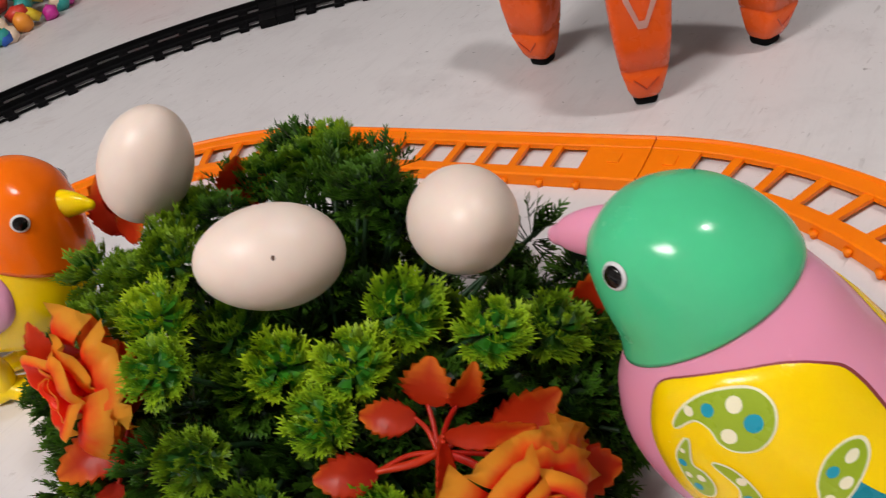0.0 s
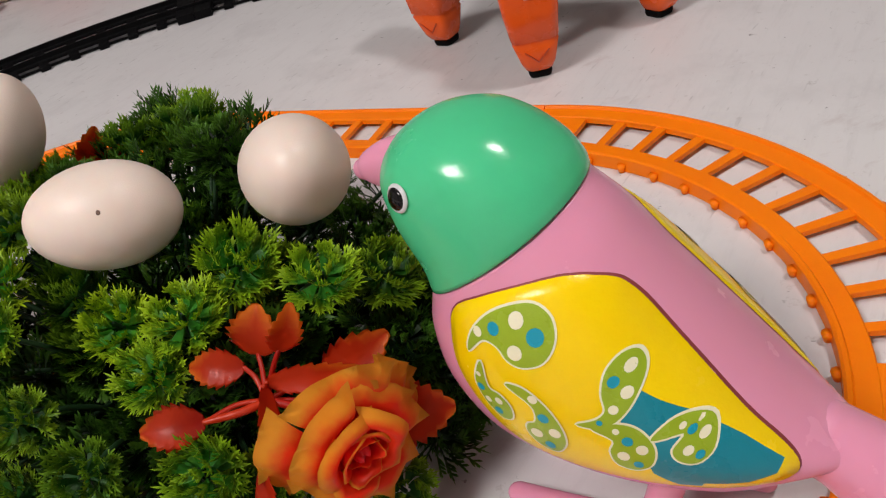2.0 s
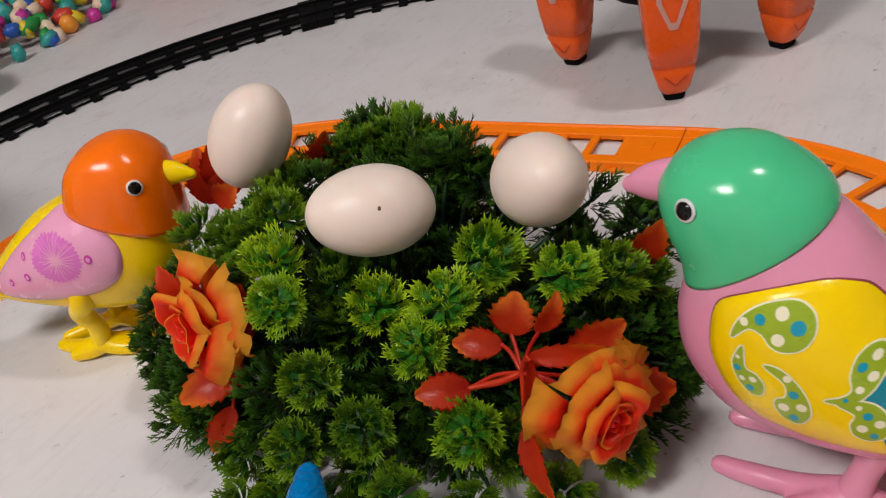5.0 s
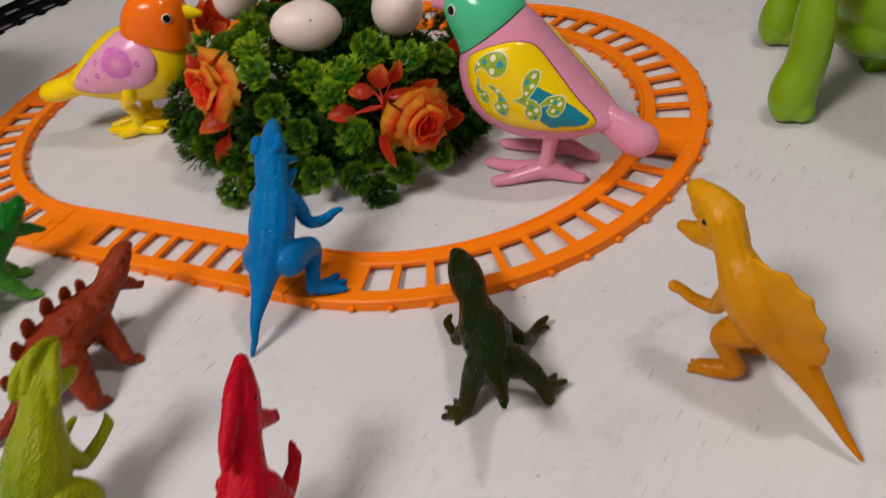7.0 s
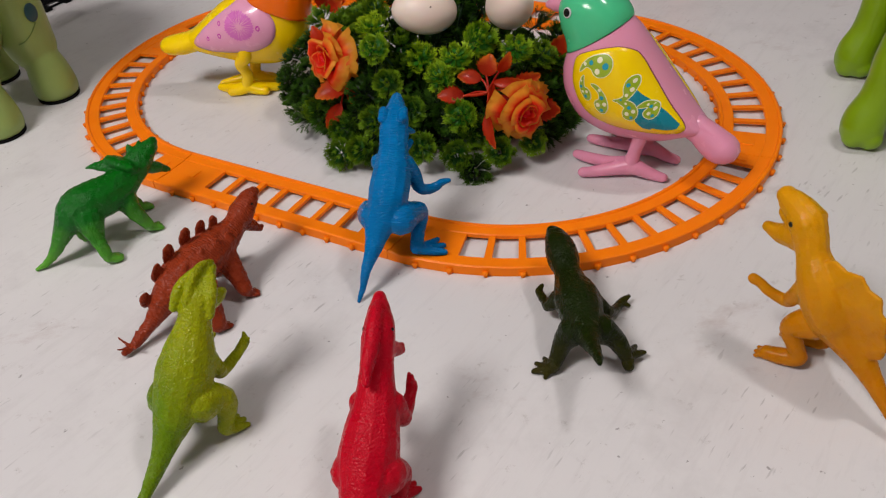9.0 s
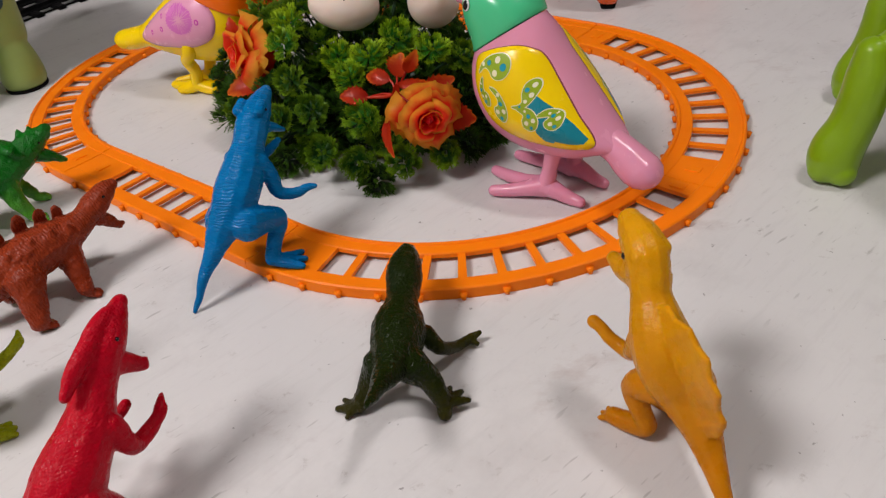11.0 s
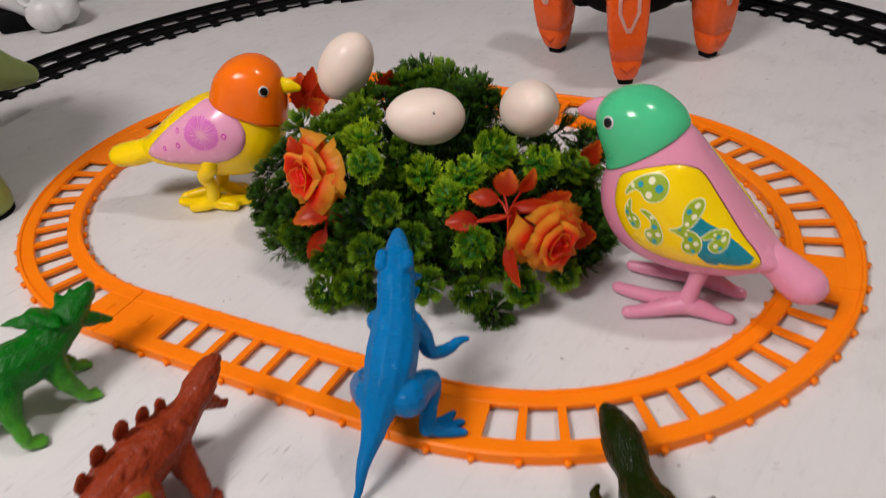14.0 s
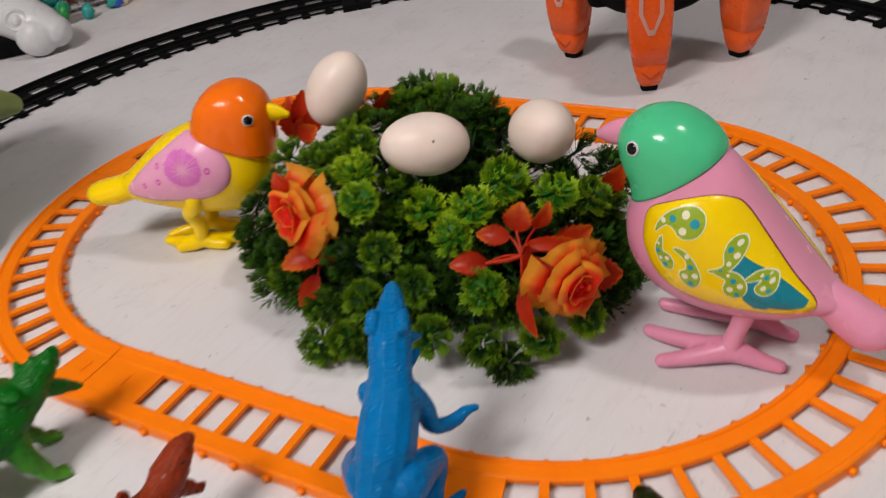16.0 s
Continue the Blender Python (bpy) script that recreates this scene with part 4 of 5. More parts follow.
def bird(label, at, body_ribs, head_ribs, tail, beak, colours, wing, eye, legs, square=2.35):
    """A plastic bird built round its own middle: x ahead, y to its left, z up."""
    b = thing("toy_bird", label, "toy bird", at, "plastic toy birds")
    body_mat, head_mat, wing_mat, beak_mat, leg_mat = colours
    body = part("body", ribbed(body_ribs, square=square), body_mat, b)
    head = part("head", ribbed(head_ribs, square=square + 0.1), head_mat, b, "glossy rounded head")
    tree, head_tree = tree_of(body.data), tree_of(head.data)
    for side in (1, -1):
        bird_eye(b, head_tree, eye[0] / 1000, eye[1] / 1000, side, eye[2] / 1000, head)
        if body_mat == M_PINK:
            part("wing_seam", patch(tree, mmp(*swollen(wing, 0.45)), side, 0.0003, 6, 8), M_SEAM, b, "thin dark seam round the wing")
        w = part("wing", patch(tree, mmp(*wing), side, 0.0008, 6, 12, 0.0046), wing_mat, b, "raised printed wing panel")
        wt = tree_of(w.data)
        for nm, mat, outline, lift, lab in PRINTS[b["label"]]:
            part(nm, decal(wt, mmp(*outline), side, lift), mat, w, lab)
    bm = bmesh.new()
    tube(bm, mmp(*tail), 24, 8, 0.62, (0.42, 0, 0.91))
    part("tail", bm, body_mat, b)
    bm = bmesh.new()
    tube(bm, mmp(*beak), 18, 6, 0.85, (0, 1, 0))
    part("beak", bm, beak_mat, b)
    for side in (1, -1):
        shank, toes = legs
        bm = bmesh.new()
        for s in shank:
            tube(bm, [(x / 1000, side * y / 1000, z / 1000, r / 1000) for x, y, z, r in s], 14, 5)
        leg = part("leg", fuse("leg", bm, 0.0013, 3), None, b)
        leg.data.materials.append(leg_mat)
        leg.data.polygons.foreach_set("use_smooth", [True] * len(leg.data.polygons))
        bm = bmesh.new()
        for s in toes:
            tube(bm, [(x / 1000, side * y / 1000, z / 1000, r / 1000) for x, y, z, r in s], 14, 6)
        ft = part("foot", fuse("foot", bm, 0.0013, 4), None, leg)
        ft.data.materials.append(leg_mat)
        ft.data.polygons.foreach_set("use_smooth", [True] * len(ft.data.polygons))
    return b


PINK_BIRD = "pink plastic toy bird with mint head and patterned yellow wings"
YELLOW_BIRD = "yellow plastic toy bird with orange head and pink wings"
TEAL = [(-3, 97), (-10, 91.5), (-18, 86), (-30, 75), (-40, 64.8), (-38.5, 62), (-32, 62), (-21, 64), (-20, 62.3), (-14, 63), (-8, 69), (-5.5, 80), (0.5, 86), (-2.5, 92)]
COMMAS = [([(44.3, 103.5), (42.5, 110), (37, 116), (30, 119.3), (23, 120), (17.8, 116.5), (16.8, 110.5), (20, 105), (26, 103), (30.5, 104.5), (33.5, 108), (38.5, 109)], [(40, 111, 1.5), (34.6, 113, 1.9), (27.6, 116, 2.3), (28.1, 107.2, 2.3), (22, 111.9, 2.6)]),
          ([(40, 101.8), (43, 96), (43.5, 91), (41, 85), (37, 80.7), (32.8, 82), (32.2, 87), (35, 91), (39, 92.8)], [(41.7, 96.5, 0.9), (41.8, 91.5, 1.4), (40, 87.2, 1.2), (36, 88.3, 1.4), (37, 83.8, 1.5)]),
          ([(32.4, 96), (27, 96), (21, 91), (17, 84), (16.2, 77), (20, 71.5), (25, 73), (28, 78), (27.5, 82), (24.5, 84.2), (25, 90)], [(24.2, 92.6, 1.5), (21.8, 86, 1.8), (25, 79, 2.0), (19, 80.7, 1.9), (21.5, 74.6, 1.7)]),
          ([(12, 85.8), (6, 85), (1, 87.5), (-3.5, 93), (-6, 100), (-4, 104.6), (0, 105.3), (3.5, 102), (4.5, 96), (3.7, 91), (6.5, 88)], [(-2.4, 102, 1.6), (1.5, 99, 1.6), (-2.0, 95.8, 1.7), (1.4, 91.4, 1.4), (5.3, 87.2, 0.9)]),
          ([(8, 85), (1, 87), (-5, 85), (-9, 79), (-8, 73), (-3.5, 70.3), (1.5, 72), (3, 77), (2, 81.4)], [(1.0, 84.6, 1.0), (-2.0, 81.4, 1.6), (-5.8, 78.6, 1.7), (-0.6, 75.9, 1.8), (-4.5, 73.0, 1.4)]),
          ([(-8, 81.5), (-12.5, 86), (-18, 86), (-23, 82.5), (-23.5, 76), (-19.5, 73), (-15, 74.5), (-13.5, 78), (-16, 82)], [(-15.7, 84, 0.9), (-18.0, 82.3, 1.2), (-21.0, 80.4, 1.4), (-17.4, 77.2, 1.4), (-20.3, 75.4, 1.2)])]


def swollen(outline, by):
    """A closed outline moved outwards all round."""
    p = [np.array(q, float) for q in outline]
    way = 1 if sum(a[0] * b[1] - b[0] * a[1] for a, b in zip(p, p[1:] + p[:1])) > 0 else -1
    out = []
    for i, q in enumerate(p):
        d = p[(i + 1) % len(p)] - p[i - 1]
        out.append(tuple(q + np.array((d[1], -d[0])) / (np.linalg.norm(d) + 1e-9) * by * way))
    return out


prints = [("teal_patch", M_PRINT_TEAL, TEAL, 0.00035, "teal printed patch")]
for outline, dots in COMMAS:
    fine = [tuple(p) for p in closed_curve(outline, 4)]
    prints.append(("paisley_border", M_PRINT_WHITE, swollen(fine, 0.6), 0.00050, "cream outline"))
    prints.append(("paisley", M_PRINT_GREEN, fine, 0.00062, "olive green drop print"))
    for k, (f, z, r) in enumerate(dots):
        prints.append(("dot", M_PRINT_SKY if k in (1, 4) else M_PRINT_WHITE, round_spot(f, z, r, 12), 0.00074, "printed dot"))
star_rnd = random.Random(4)
star = []
for i in range(72):
    a = 2 * math.pi * i / 72
    r = star_rnd.uniform(16.6, 18.0) if i % 2 else star_rnd.uniform(14.8, 16.0)
    star.append((8.5 + r * math.cos(a), 89 + 0.88 * r * math.sin(a)))
fruit = [("burst_print", M_BURST, star, 0.0002, "magenta starburst print")]
for i in range(26):
    a = 2 * math.pi * i / 26 + star_rnd.uniform(-0.06, 0.06)
    c, s = math.cos(a), math.sin(a)
    far = star_rnd.uniform(9, 17)
    fruit.append(("ray", M_WING_PINK, [(8.5 + c - s * 0.4, 89 + s + c * 0.4), (8.5 + c * far - s * 0.14, 89 + 0.88 * s * far + c * 0.14), (8.5 + c * far + s * 0.14, 89 + 0.88 * s * far - c * 0.14), (8.5 + c + s * 0.4, 89 + s - c * 0.4)], 0.00035, "pale pink ray"))
fruit.append(("burst_heart", M_WING_PINK, round_spot(8.5, 89, 2.6, 12), 0.0004, "pale pink heart"))
for f, z, r in ((29, 87, 2.4), (-16, 79, 2.2), (-31, 74.5, 1.9), (-15, 91, 1.8)):
    fruit.append(("seed_ring", M_MAGENTA, round_spot(f, z, r, 12, 1.25), 0.0004, "small magenta ring"))
    fruit.append(("seed_heart", M_WING_PINK, round_spot(f, z, r * 0.5, 10, 1.25), 0.0006, "pale heart of a ring"))
PRINTS = {PINK_BIRD: prints, YELLOW_BIRD: fruit}

bird(PINK_BIRD, pose(0.1456, 0.2485, 0, 0, 0, 154),
     [(-58, 57, -58, 49, 8), (-46, 66, -43, 46, 19), (-31, 82.5, -22, 38, 29), (-15.5, 102, 3, 34, 34.5), (-0.5, 121, 30, 34, 36), (8, 132, 56, 44, 35.5), (12.5, 136.5, 71, 66, 33.5), (15, 138.8, 74, 88, 30.5), (16, 139.8, 71, 103.5, 28)],
     [(16.2, 140.6, 70.5, 104.5, 28.3), (17.2, 144.0, 71.5, 115, 28.3), (21.0, 149.6, 77, 130, 27.5), (28.5, 155.6, 79, 144.5, 24.5), (37, 160.4, 73.5, 154.5, 18.5), (45, 162.2, 64, 160.5, 10), (51, 162.6, 57, 162.3, 3)],
     [(-44, 0, 54, 13.5), (-54, 0, 49, 13.5), (-63, 0, 42.5, 15), (-70, 0, 38, 15.8)],
     [(73, 0, 144, 9.6), (80, 0, 143, 8.4), (87, 0, 141.5, 6.2), (91, 0, 140.5, 3.8)],
     (M_PINK, M_MINT, M_YELLOW, M_PINK, M_PINK),
     [(53, 104), (50, 113), (40, 119), (28, 123), (16, 124.5), (6, 121.5), (-1, 115.5), (-14, 99), (-29, 79.5), (-43, 62.5), (-41, 57.5), (-33, 56.5), (-16, 56.5), (2, 56.5), (20, 57.5), (36, 62.5), (47, 74), (53, 90)],
     (62.5, 147, 4.5),
     ([[(-6, 16, 50, 9), (-4, 17, 38, 6.6), (-1, 17, 26, 6.0), (2, 18, 13, 7.4)]],
      [[(2, 18, 11, 8.2), (16, 26, 8, 6.4), (31, 34, 5.4, 5.2), (39, 38.5, 5.2, 4.7)], [(2, 17, 12, 7.5), (22, 17, 8, 6), (44, 16, 6.5, 5.2), (56, 15, 6.5, 4.4)], [(2, 18, 11, 8.2), (-9, 17.5, 8.5, 6.6), (-20, 16.5, 5.6, 5.2), (-28, 16, 4.8, 4.4)], [(4, 18, 8, 7.5), (14, 21, 6.5, 6.4), (22, 23, 5, 5)]]), 2.05)
bird(YELLOW_BIRD, pose(-0.270, 0.414, 0, 0, 0, 1),
     [(-70, 67, -66, 53, 9), (-54, 77, -48, 48, 17.5), (-35, 91, -21, 41, 24.5), (-19, 102, 8, 35, 29), (-3, 109, 40, 36, 31.5), (9, 112, 63, 52, 31.0), (13, 113, 73, 71, 28.5), (16, 116, 76, 86, 26)],
     [(13, 113, 78, 83.5, 29.3), (16.5, 121, 79.5, 98, 29.3), (22, 130.5, 80.5, 114, 28), (31, 138.5, 78, 128, 24), (41, 142.8, 70, 138, 17), (49, 144.4, 63, 142.8, 9), (54, 144.6, 59, 144.2, 3)],
     [(-50, 0, 64, 15), (-62, 0, 60, 15), (-76, 0, 57, 15.5), (-85, 0, 56, 15)],
     [(74, 0, 116, 9.0), (82, 0, 115.5, 7.4), (88.5, 0, 114, 5.2), (92, 0, 113, 3.4)],
     (M_YELLOW, M_HEAD_ORANGE, M_WING_PINK, M_YELLOW, M_YELLOW),
     [(-53, 66), (-30, 88), (0, 107), (14, 112), (29, 109), (42, 98), (46, 84), (39, 69), (20, 60), (-8, 57.5), (-36, 58)],
     (69, 121.5, 4.7),
     ([[(6, 25, 58, 8.4), (3, 26, 50, 7.4), (-6, 20, 40, 6.6), (-3, 16, 27, 6.4), (-6, 14, 12, 6.8)]],
      [[(-6, 14, 10, 7.0), (-20, 12, 7, 6.0), (-33, 8, 5.5, 5.2), (-42, 4, 4.8, 4.6)], [(-6, 14, 10, 7.0), (4, 16, 6.5, 5.8), (14, 17, 5.2, 5.0)], [(-6, 14, 10, 7.0), (9, 10, 7, 6.0), (24, 7, 5.2, 5.0)], [(-6, 14, 10, 7.0), (-15, 16, 6.2, 5.6), (-26, 17, 5, 4.8)]]))


# ---- the plastic plant with roses ----
PLANT = Vector((-0.055, 0.345, 0.0))
DOME = Vector((0.175, 0.115, 0.112))
plant = thing("artificial_plant", "bushy green plastic plant with spiky tufts, red leaves and orange roses", "artificial plant", Matrix.Translation(PLANT))


def needle(bm, lay, a, d, up, n, w, t0, t1):
    """A flat pointed blade from a along d; t0 and t1 tell how near to the sprig's end it starts and stops."""
    s = d.cross(up).normalized()
    u = s.cross(d).normalized()
    ring = [bm.verts.new(a + s * w * 0.75), bm.verts.new(a - s * w * 0.75), bm.verts.new(a - u * w * 0.7)]
    m = a + d * n * 0.66 + u * w * 0.3
    mid = [bm.verts.new(m + s * w * 1.2), bm.verts.new(m - s * w * 1.2), bm.verts.new(m - u * w * 0.6)]
    tip = bm.verts.new(a + d * n)
    for v in ring:
        v[lay] = t0
    for v in mid:
        v[lay] = t0 + (t1 - t0) * 0.55
    tip[lay] = t1
    for i in range(3):
        j = (i + 1) % 3
        bm.faces.new((ring[i], ring[j], mid[j], mid[i]))
        bm.faces.new((mid[i], mid[j], tip))


def sprig(bm, lay, base, way, up, length, w, rnd, start):
    """A strap whose outer part is feathered with short stout prongs to both sides, like coral."""
    way = way.normalized()
    side = way.cross(up).normalized()
    lift = side.cross(way).normalized()
    tint = rnd.uniform(-0.30, 0.08)
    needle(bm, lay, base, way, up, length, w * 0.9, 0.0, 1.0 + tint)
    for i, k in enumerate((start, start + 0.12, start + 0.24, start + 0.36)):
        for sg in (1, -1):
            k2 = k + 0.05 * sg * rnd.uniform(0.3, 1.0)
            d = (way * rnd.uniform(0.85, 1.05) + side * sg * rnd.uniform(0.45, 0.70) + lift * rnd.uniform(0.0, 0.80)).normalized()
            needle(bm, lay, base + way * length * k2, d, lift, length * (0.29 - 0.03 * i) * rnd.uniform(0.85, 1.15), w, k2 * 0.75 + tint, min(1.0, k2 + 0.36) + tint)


def tuft_mesh(seed, material, rings, reach, w=0.00050, start=0.46):
    """A rosette of forked sprigs; rings holds how many, their tilt, their length and where they start."""
    rnd = random.Random(seed)
    bm = bmesh.new()
    lay = bm.verts.layers.float.new("tip")
    for n, tilt, long, low in rings:
        for i in range(n):
            t = radians(tilt + rnd.uniform(-13, 13))
            a = 2 * math.pi * (i + rnd.uniform(-0.3, 0.3)) / n + tilt
            way = Vector((math.sin(t) * math.cos(a), math.sin(t) * math.sin(a), math.cos(t)))
            up = Vector((-math.cos(t) * math.cos(a), -math.cos(t) * math.sin(a), math.sin(t) + 0.05)).normalized()
            base = Vector((way.x * 0.002, way.y * 0.002, low + rnd.uniform(-0.001, 0.001)))
            sprig(bm, lay, base, way, up, reach * long * rnd.uniform(0.85, 1.1), w * rnd.uniform(0.9, 1.15), rnd, start)
    return finish("tuft", bm, material, False)


def fringed_leaf(bm, lay, a0, half, tilt, long, low, teeth, w, tint, rnd):
    """One blade of a cup: a curved sheet that rises to a rim cut into short stout teeth."""
    cols = []
    for c in range(teeth + 1):
        a = a0 + half * (2.0 * c / teeth - 1.0)
        out = Vector((math.cos(a), math.sin(a), 0))
        p = out * 0.0012 + Vector((0, 0, low))
        line = []
        for k, turn in ((0.10, 16), (0.27, 12), (0.18, 0), (0.12, -12), (0.08, -22)):
            t = radians(tilt + turn)
            d = out * math.sin(t) + Vector((0, 0, math.cos(t)))
            p = p + d * long * k * (1.0 - 0.05 * abs(2.0 * c / teeth - 1.0))
            line.append(p.copy())
        cols.append((line, d, out))
    # low values darken the sheet, painting shade behind its teeth
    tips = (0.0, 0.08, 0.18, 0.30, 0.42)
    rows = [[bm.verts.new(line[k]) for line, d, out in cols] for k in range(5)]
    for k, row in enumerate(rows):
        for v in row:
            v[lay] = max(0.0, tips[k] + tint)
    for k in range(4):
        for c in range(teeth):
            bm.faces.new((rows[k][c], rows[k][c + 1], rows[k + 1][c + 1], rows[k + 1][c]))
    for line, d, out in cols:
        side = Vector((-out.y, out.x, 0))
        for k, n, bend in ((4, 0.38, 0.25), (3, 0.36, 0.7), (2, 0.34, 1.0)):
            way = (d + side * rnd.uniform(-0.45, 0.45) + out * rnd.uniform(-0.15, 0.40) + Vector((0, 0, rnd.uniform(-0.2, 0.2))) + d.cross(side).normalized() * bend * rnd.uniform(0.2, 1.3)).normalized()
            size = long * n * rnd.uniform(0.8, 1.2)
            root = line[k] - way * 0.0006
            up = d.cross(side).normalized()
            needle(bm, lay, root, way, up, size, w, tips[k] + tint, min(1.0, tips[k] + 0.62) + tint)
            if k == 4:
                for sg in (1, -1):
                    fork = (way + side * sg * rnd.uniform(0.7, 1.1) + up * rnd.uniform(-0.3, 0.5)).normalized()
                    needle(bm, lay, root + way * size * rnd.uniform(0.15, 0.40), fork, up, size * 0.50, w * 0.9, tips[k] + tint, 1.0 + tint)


def cup_mesh(seed, material, rings, reach, w):
    """A pompom of nested fringed cups; rings holds how many blades, their tilt, length, start and number of teeth."""
    rnd = random.Random(seed)
    bm = bmesh.new()
    lay = bm.verts.layers.float.new("tip")
    for n, tilt, long, low, teeth in rings:
        for i in range(n):
            a = 2 * math.pi * (i + rnd.uniform(-0.12, 0.12)) / n + tilt
            fringed_leaf(bm, lay, a, math.pi / n * rnd.uniform(0.40, 0.58), tilt + rnd.uniform(-14, 14), reach * long * rnd.uniform(0.9, 1.08), low, teeth, w * rnd.uniform(0.9, 1.1), rnd.uniform(-0.16, 0.06), rnd)
    return finish("tuft", bm, material, False)


CUPS = ((7, 118, 0.92, -0.0070, 4), (7, 94, 1.0, -0.0060, 4), (7, 70, 1.02, -0.0050, 3), (6, 48, 0.96, -0.0045, 3), (4, 24, 0.78, -0.0040, 3))
TWIG = ((6, 92, 0.9, -0.010), (7, 64, 1.05, -0.009), (6, 40, 1.1, -0.006), (4, 16, 1.1, -0.003))
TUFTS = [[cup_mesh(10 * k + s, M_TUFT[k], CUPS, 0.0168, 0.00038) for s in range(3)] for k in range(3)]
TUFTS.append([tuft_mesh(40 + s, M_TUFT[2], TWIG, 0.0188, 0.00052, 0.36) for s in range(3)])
STEM_MESH_RND = random.Random(5)


def add_tuft(p, kind, size=1.0, lean=None):
    """A pompom of needle leaves at p (from the plant's middle) and the stem that carries it."""
    p = Vector(p)
    way = Vector((p.x / DOME.x ** 2, p.y / DOME.y ** 2, (p.z + 0.01) / DOME.z ** 2)).normalized()
    if lean:
        way = (way + Vector(lean)).normalized()
    rnd = STEM_MESH_RND
    way = (way + Vector((rnd.uniform(-0.35, 0.35), rnd.uniform(-0.35, 0.35), rnd.uniform(-0.25, 0.35)))).normalized()
    ob = part("tuft", TUFTS[kind][rnd.randrange(3)], None, plant)
    s = size * rnd.uniform(0.86, 1.10)
    ob.matrix_local = Matrix.Translation(p) @ way.to_track_quat("Z", "Y").to_matrix().to_4x4() @ Matrix.Rotation(rnd.uniform(0, 6.28), 4, "Z") @ Matrix.Diagonal((s, s, s * rnd.uniform(0.85, 1.1), 1))
    bm = bmesh.new()
    foot_at = Vector((p.x * 0.25, p.y * 0.25, 0.003))
    mid = foot_at.lerp(p, 0.55) + Vector((0, 0, 0.012))
    tube(bm, [(*foot_at, 0.0016), (*mid, 0.0013), (*(p - way * 0.002), 0.0010)], 6, 4)
    part("stem", bm, M_STEM, plant)


def room_tuft(x, y, z, kind, size=1.0, inward=0.006):
    """A tuft whose face lies at a place of the room, in millimetres."""
    p = Vector(mm(x, y, z)) - PLANT
    add_tuft(p * (1 - inward / p.length), kind, size)


# the tufts of the front and the top: bright, middling, dark, and dark open twigs; the dark ones colour in the shaded
# gaps
for x, y, z in ((-105, 311, 122), (-98, 283, 112), (-56, 299, 95), (-21, 291, 99), (4, 308, 108), (39, 293, 104), (-36, 271, 87), (-15, 237, 62)):
    room_tuft(x, y, z, 0, 0.98)
for x, y, z in ((-178, 384, 100), (-107, 345, 126), (-78, 318, 104), (-84, 253, 90), (-60, 240, 68), (-102, 245, 53), (-118, 236, 24), (-18, 220, 27), (22, 226, 29), (54, 247, 27),
                (-175, 302, 36), (-53, 226, 33), (-138, 240, 16), (-49, 450, 112), (3, 244, 42), (62, 305, 92), (-140, 352, 106), (-140, 262, 34), (76, 320, 78), (-124, 352, 119), (-118, 374, 122), (-152, 372, 104), (-162, 350, 94), (-130, 330, 108), (-63, 446, 114), (-84, 428, 118), (-118, 404, 116)):
    room_tuft(x, y, z, 1, 0.96)
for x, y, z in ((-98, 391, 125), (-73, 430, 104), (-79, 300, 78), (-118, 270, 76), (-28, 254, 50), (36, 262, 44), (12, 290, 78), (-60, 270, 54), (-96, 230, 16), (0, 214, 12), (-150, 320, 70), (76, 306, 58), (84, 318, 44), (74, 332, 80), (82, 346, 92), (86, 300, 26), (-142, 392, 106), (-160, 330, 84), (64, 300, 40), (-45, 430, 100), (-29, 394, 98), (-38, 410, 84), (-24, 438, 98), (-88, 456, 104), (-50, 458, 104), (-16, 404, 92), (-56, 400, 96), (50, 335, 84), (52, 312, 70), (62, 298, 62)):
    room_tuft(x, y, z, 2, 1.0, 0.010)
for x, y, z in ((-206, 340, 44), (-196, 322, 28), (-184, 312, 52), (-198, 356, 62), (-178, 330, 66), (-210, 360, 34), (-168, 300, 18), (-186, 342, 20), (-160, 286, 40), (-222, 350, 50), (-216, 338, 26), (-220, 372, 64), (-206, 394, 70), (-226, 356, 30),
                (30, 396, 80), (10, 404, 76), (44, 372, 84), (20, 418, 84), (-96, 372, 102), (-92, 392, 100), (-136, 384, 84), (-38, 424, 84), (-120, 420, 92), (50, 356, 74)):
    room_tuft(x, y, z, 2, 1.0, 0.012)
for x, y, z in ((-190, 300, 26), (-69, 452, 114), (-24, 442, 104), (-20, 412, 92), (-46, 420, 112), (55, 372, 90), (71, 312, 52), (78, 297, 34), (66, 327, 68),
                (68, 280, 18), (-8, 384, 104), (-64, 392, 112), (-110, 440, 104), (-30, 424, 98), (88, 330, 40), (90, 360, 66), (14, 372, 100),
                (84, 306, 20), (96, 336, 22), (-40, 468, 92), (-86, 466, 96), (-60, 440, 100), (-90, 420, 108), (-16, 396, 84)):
    room_tuft(x, y, z, 3, 1.0, 0.004)
# upright tufts along the back
for x, y, z, kind in ((-56, 459, 111, 0), (-66, 448, 104, 1), (-88, 478, 102, 2), (-17, 378, 128, 2), (-26, 392, 118, 2), (-6, 370, 116, 2), (-130, 424, 100, 1), (-44, 448, 100, 1)):
    room_tuft(x, y, z, kind, 1.0, 0.003)
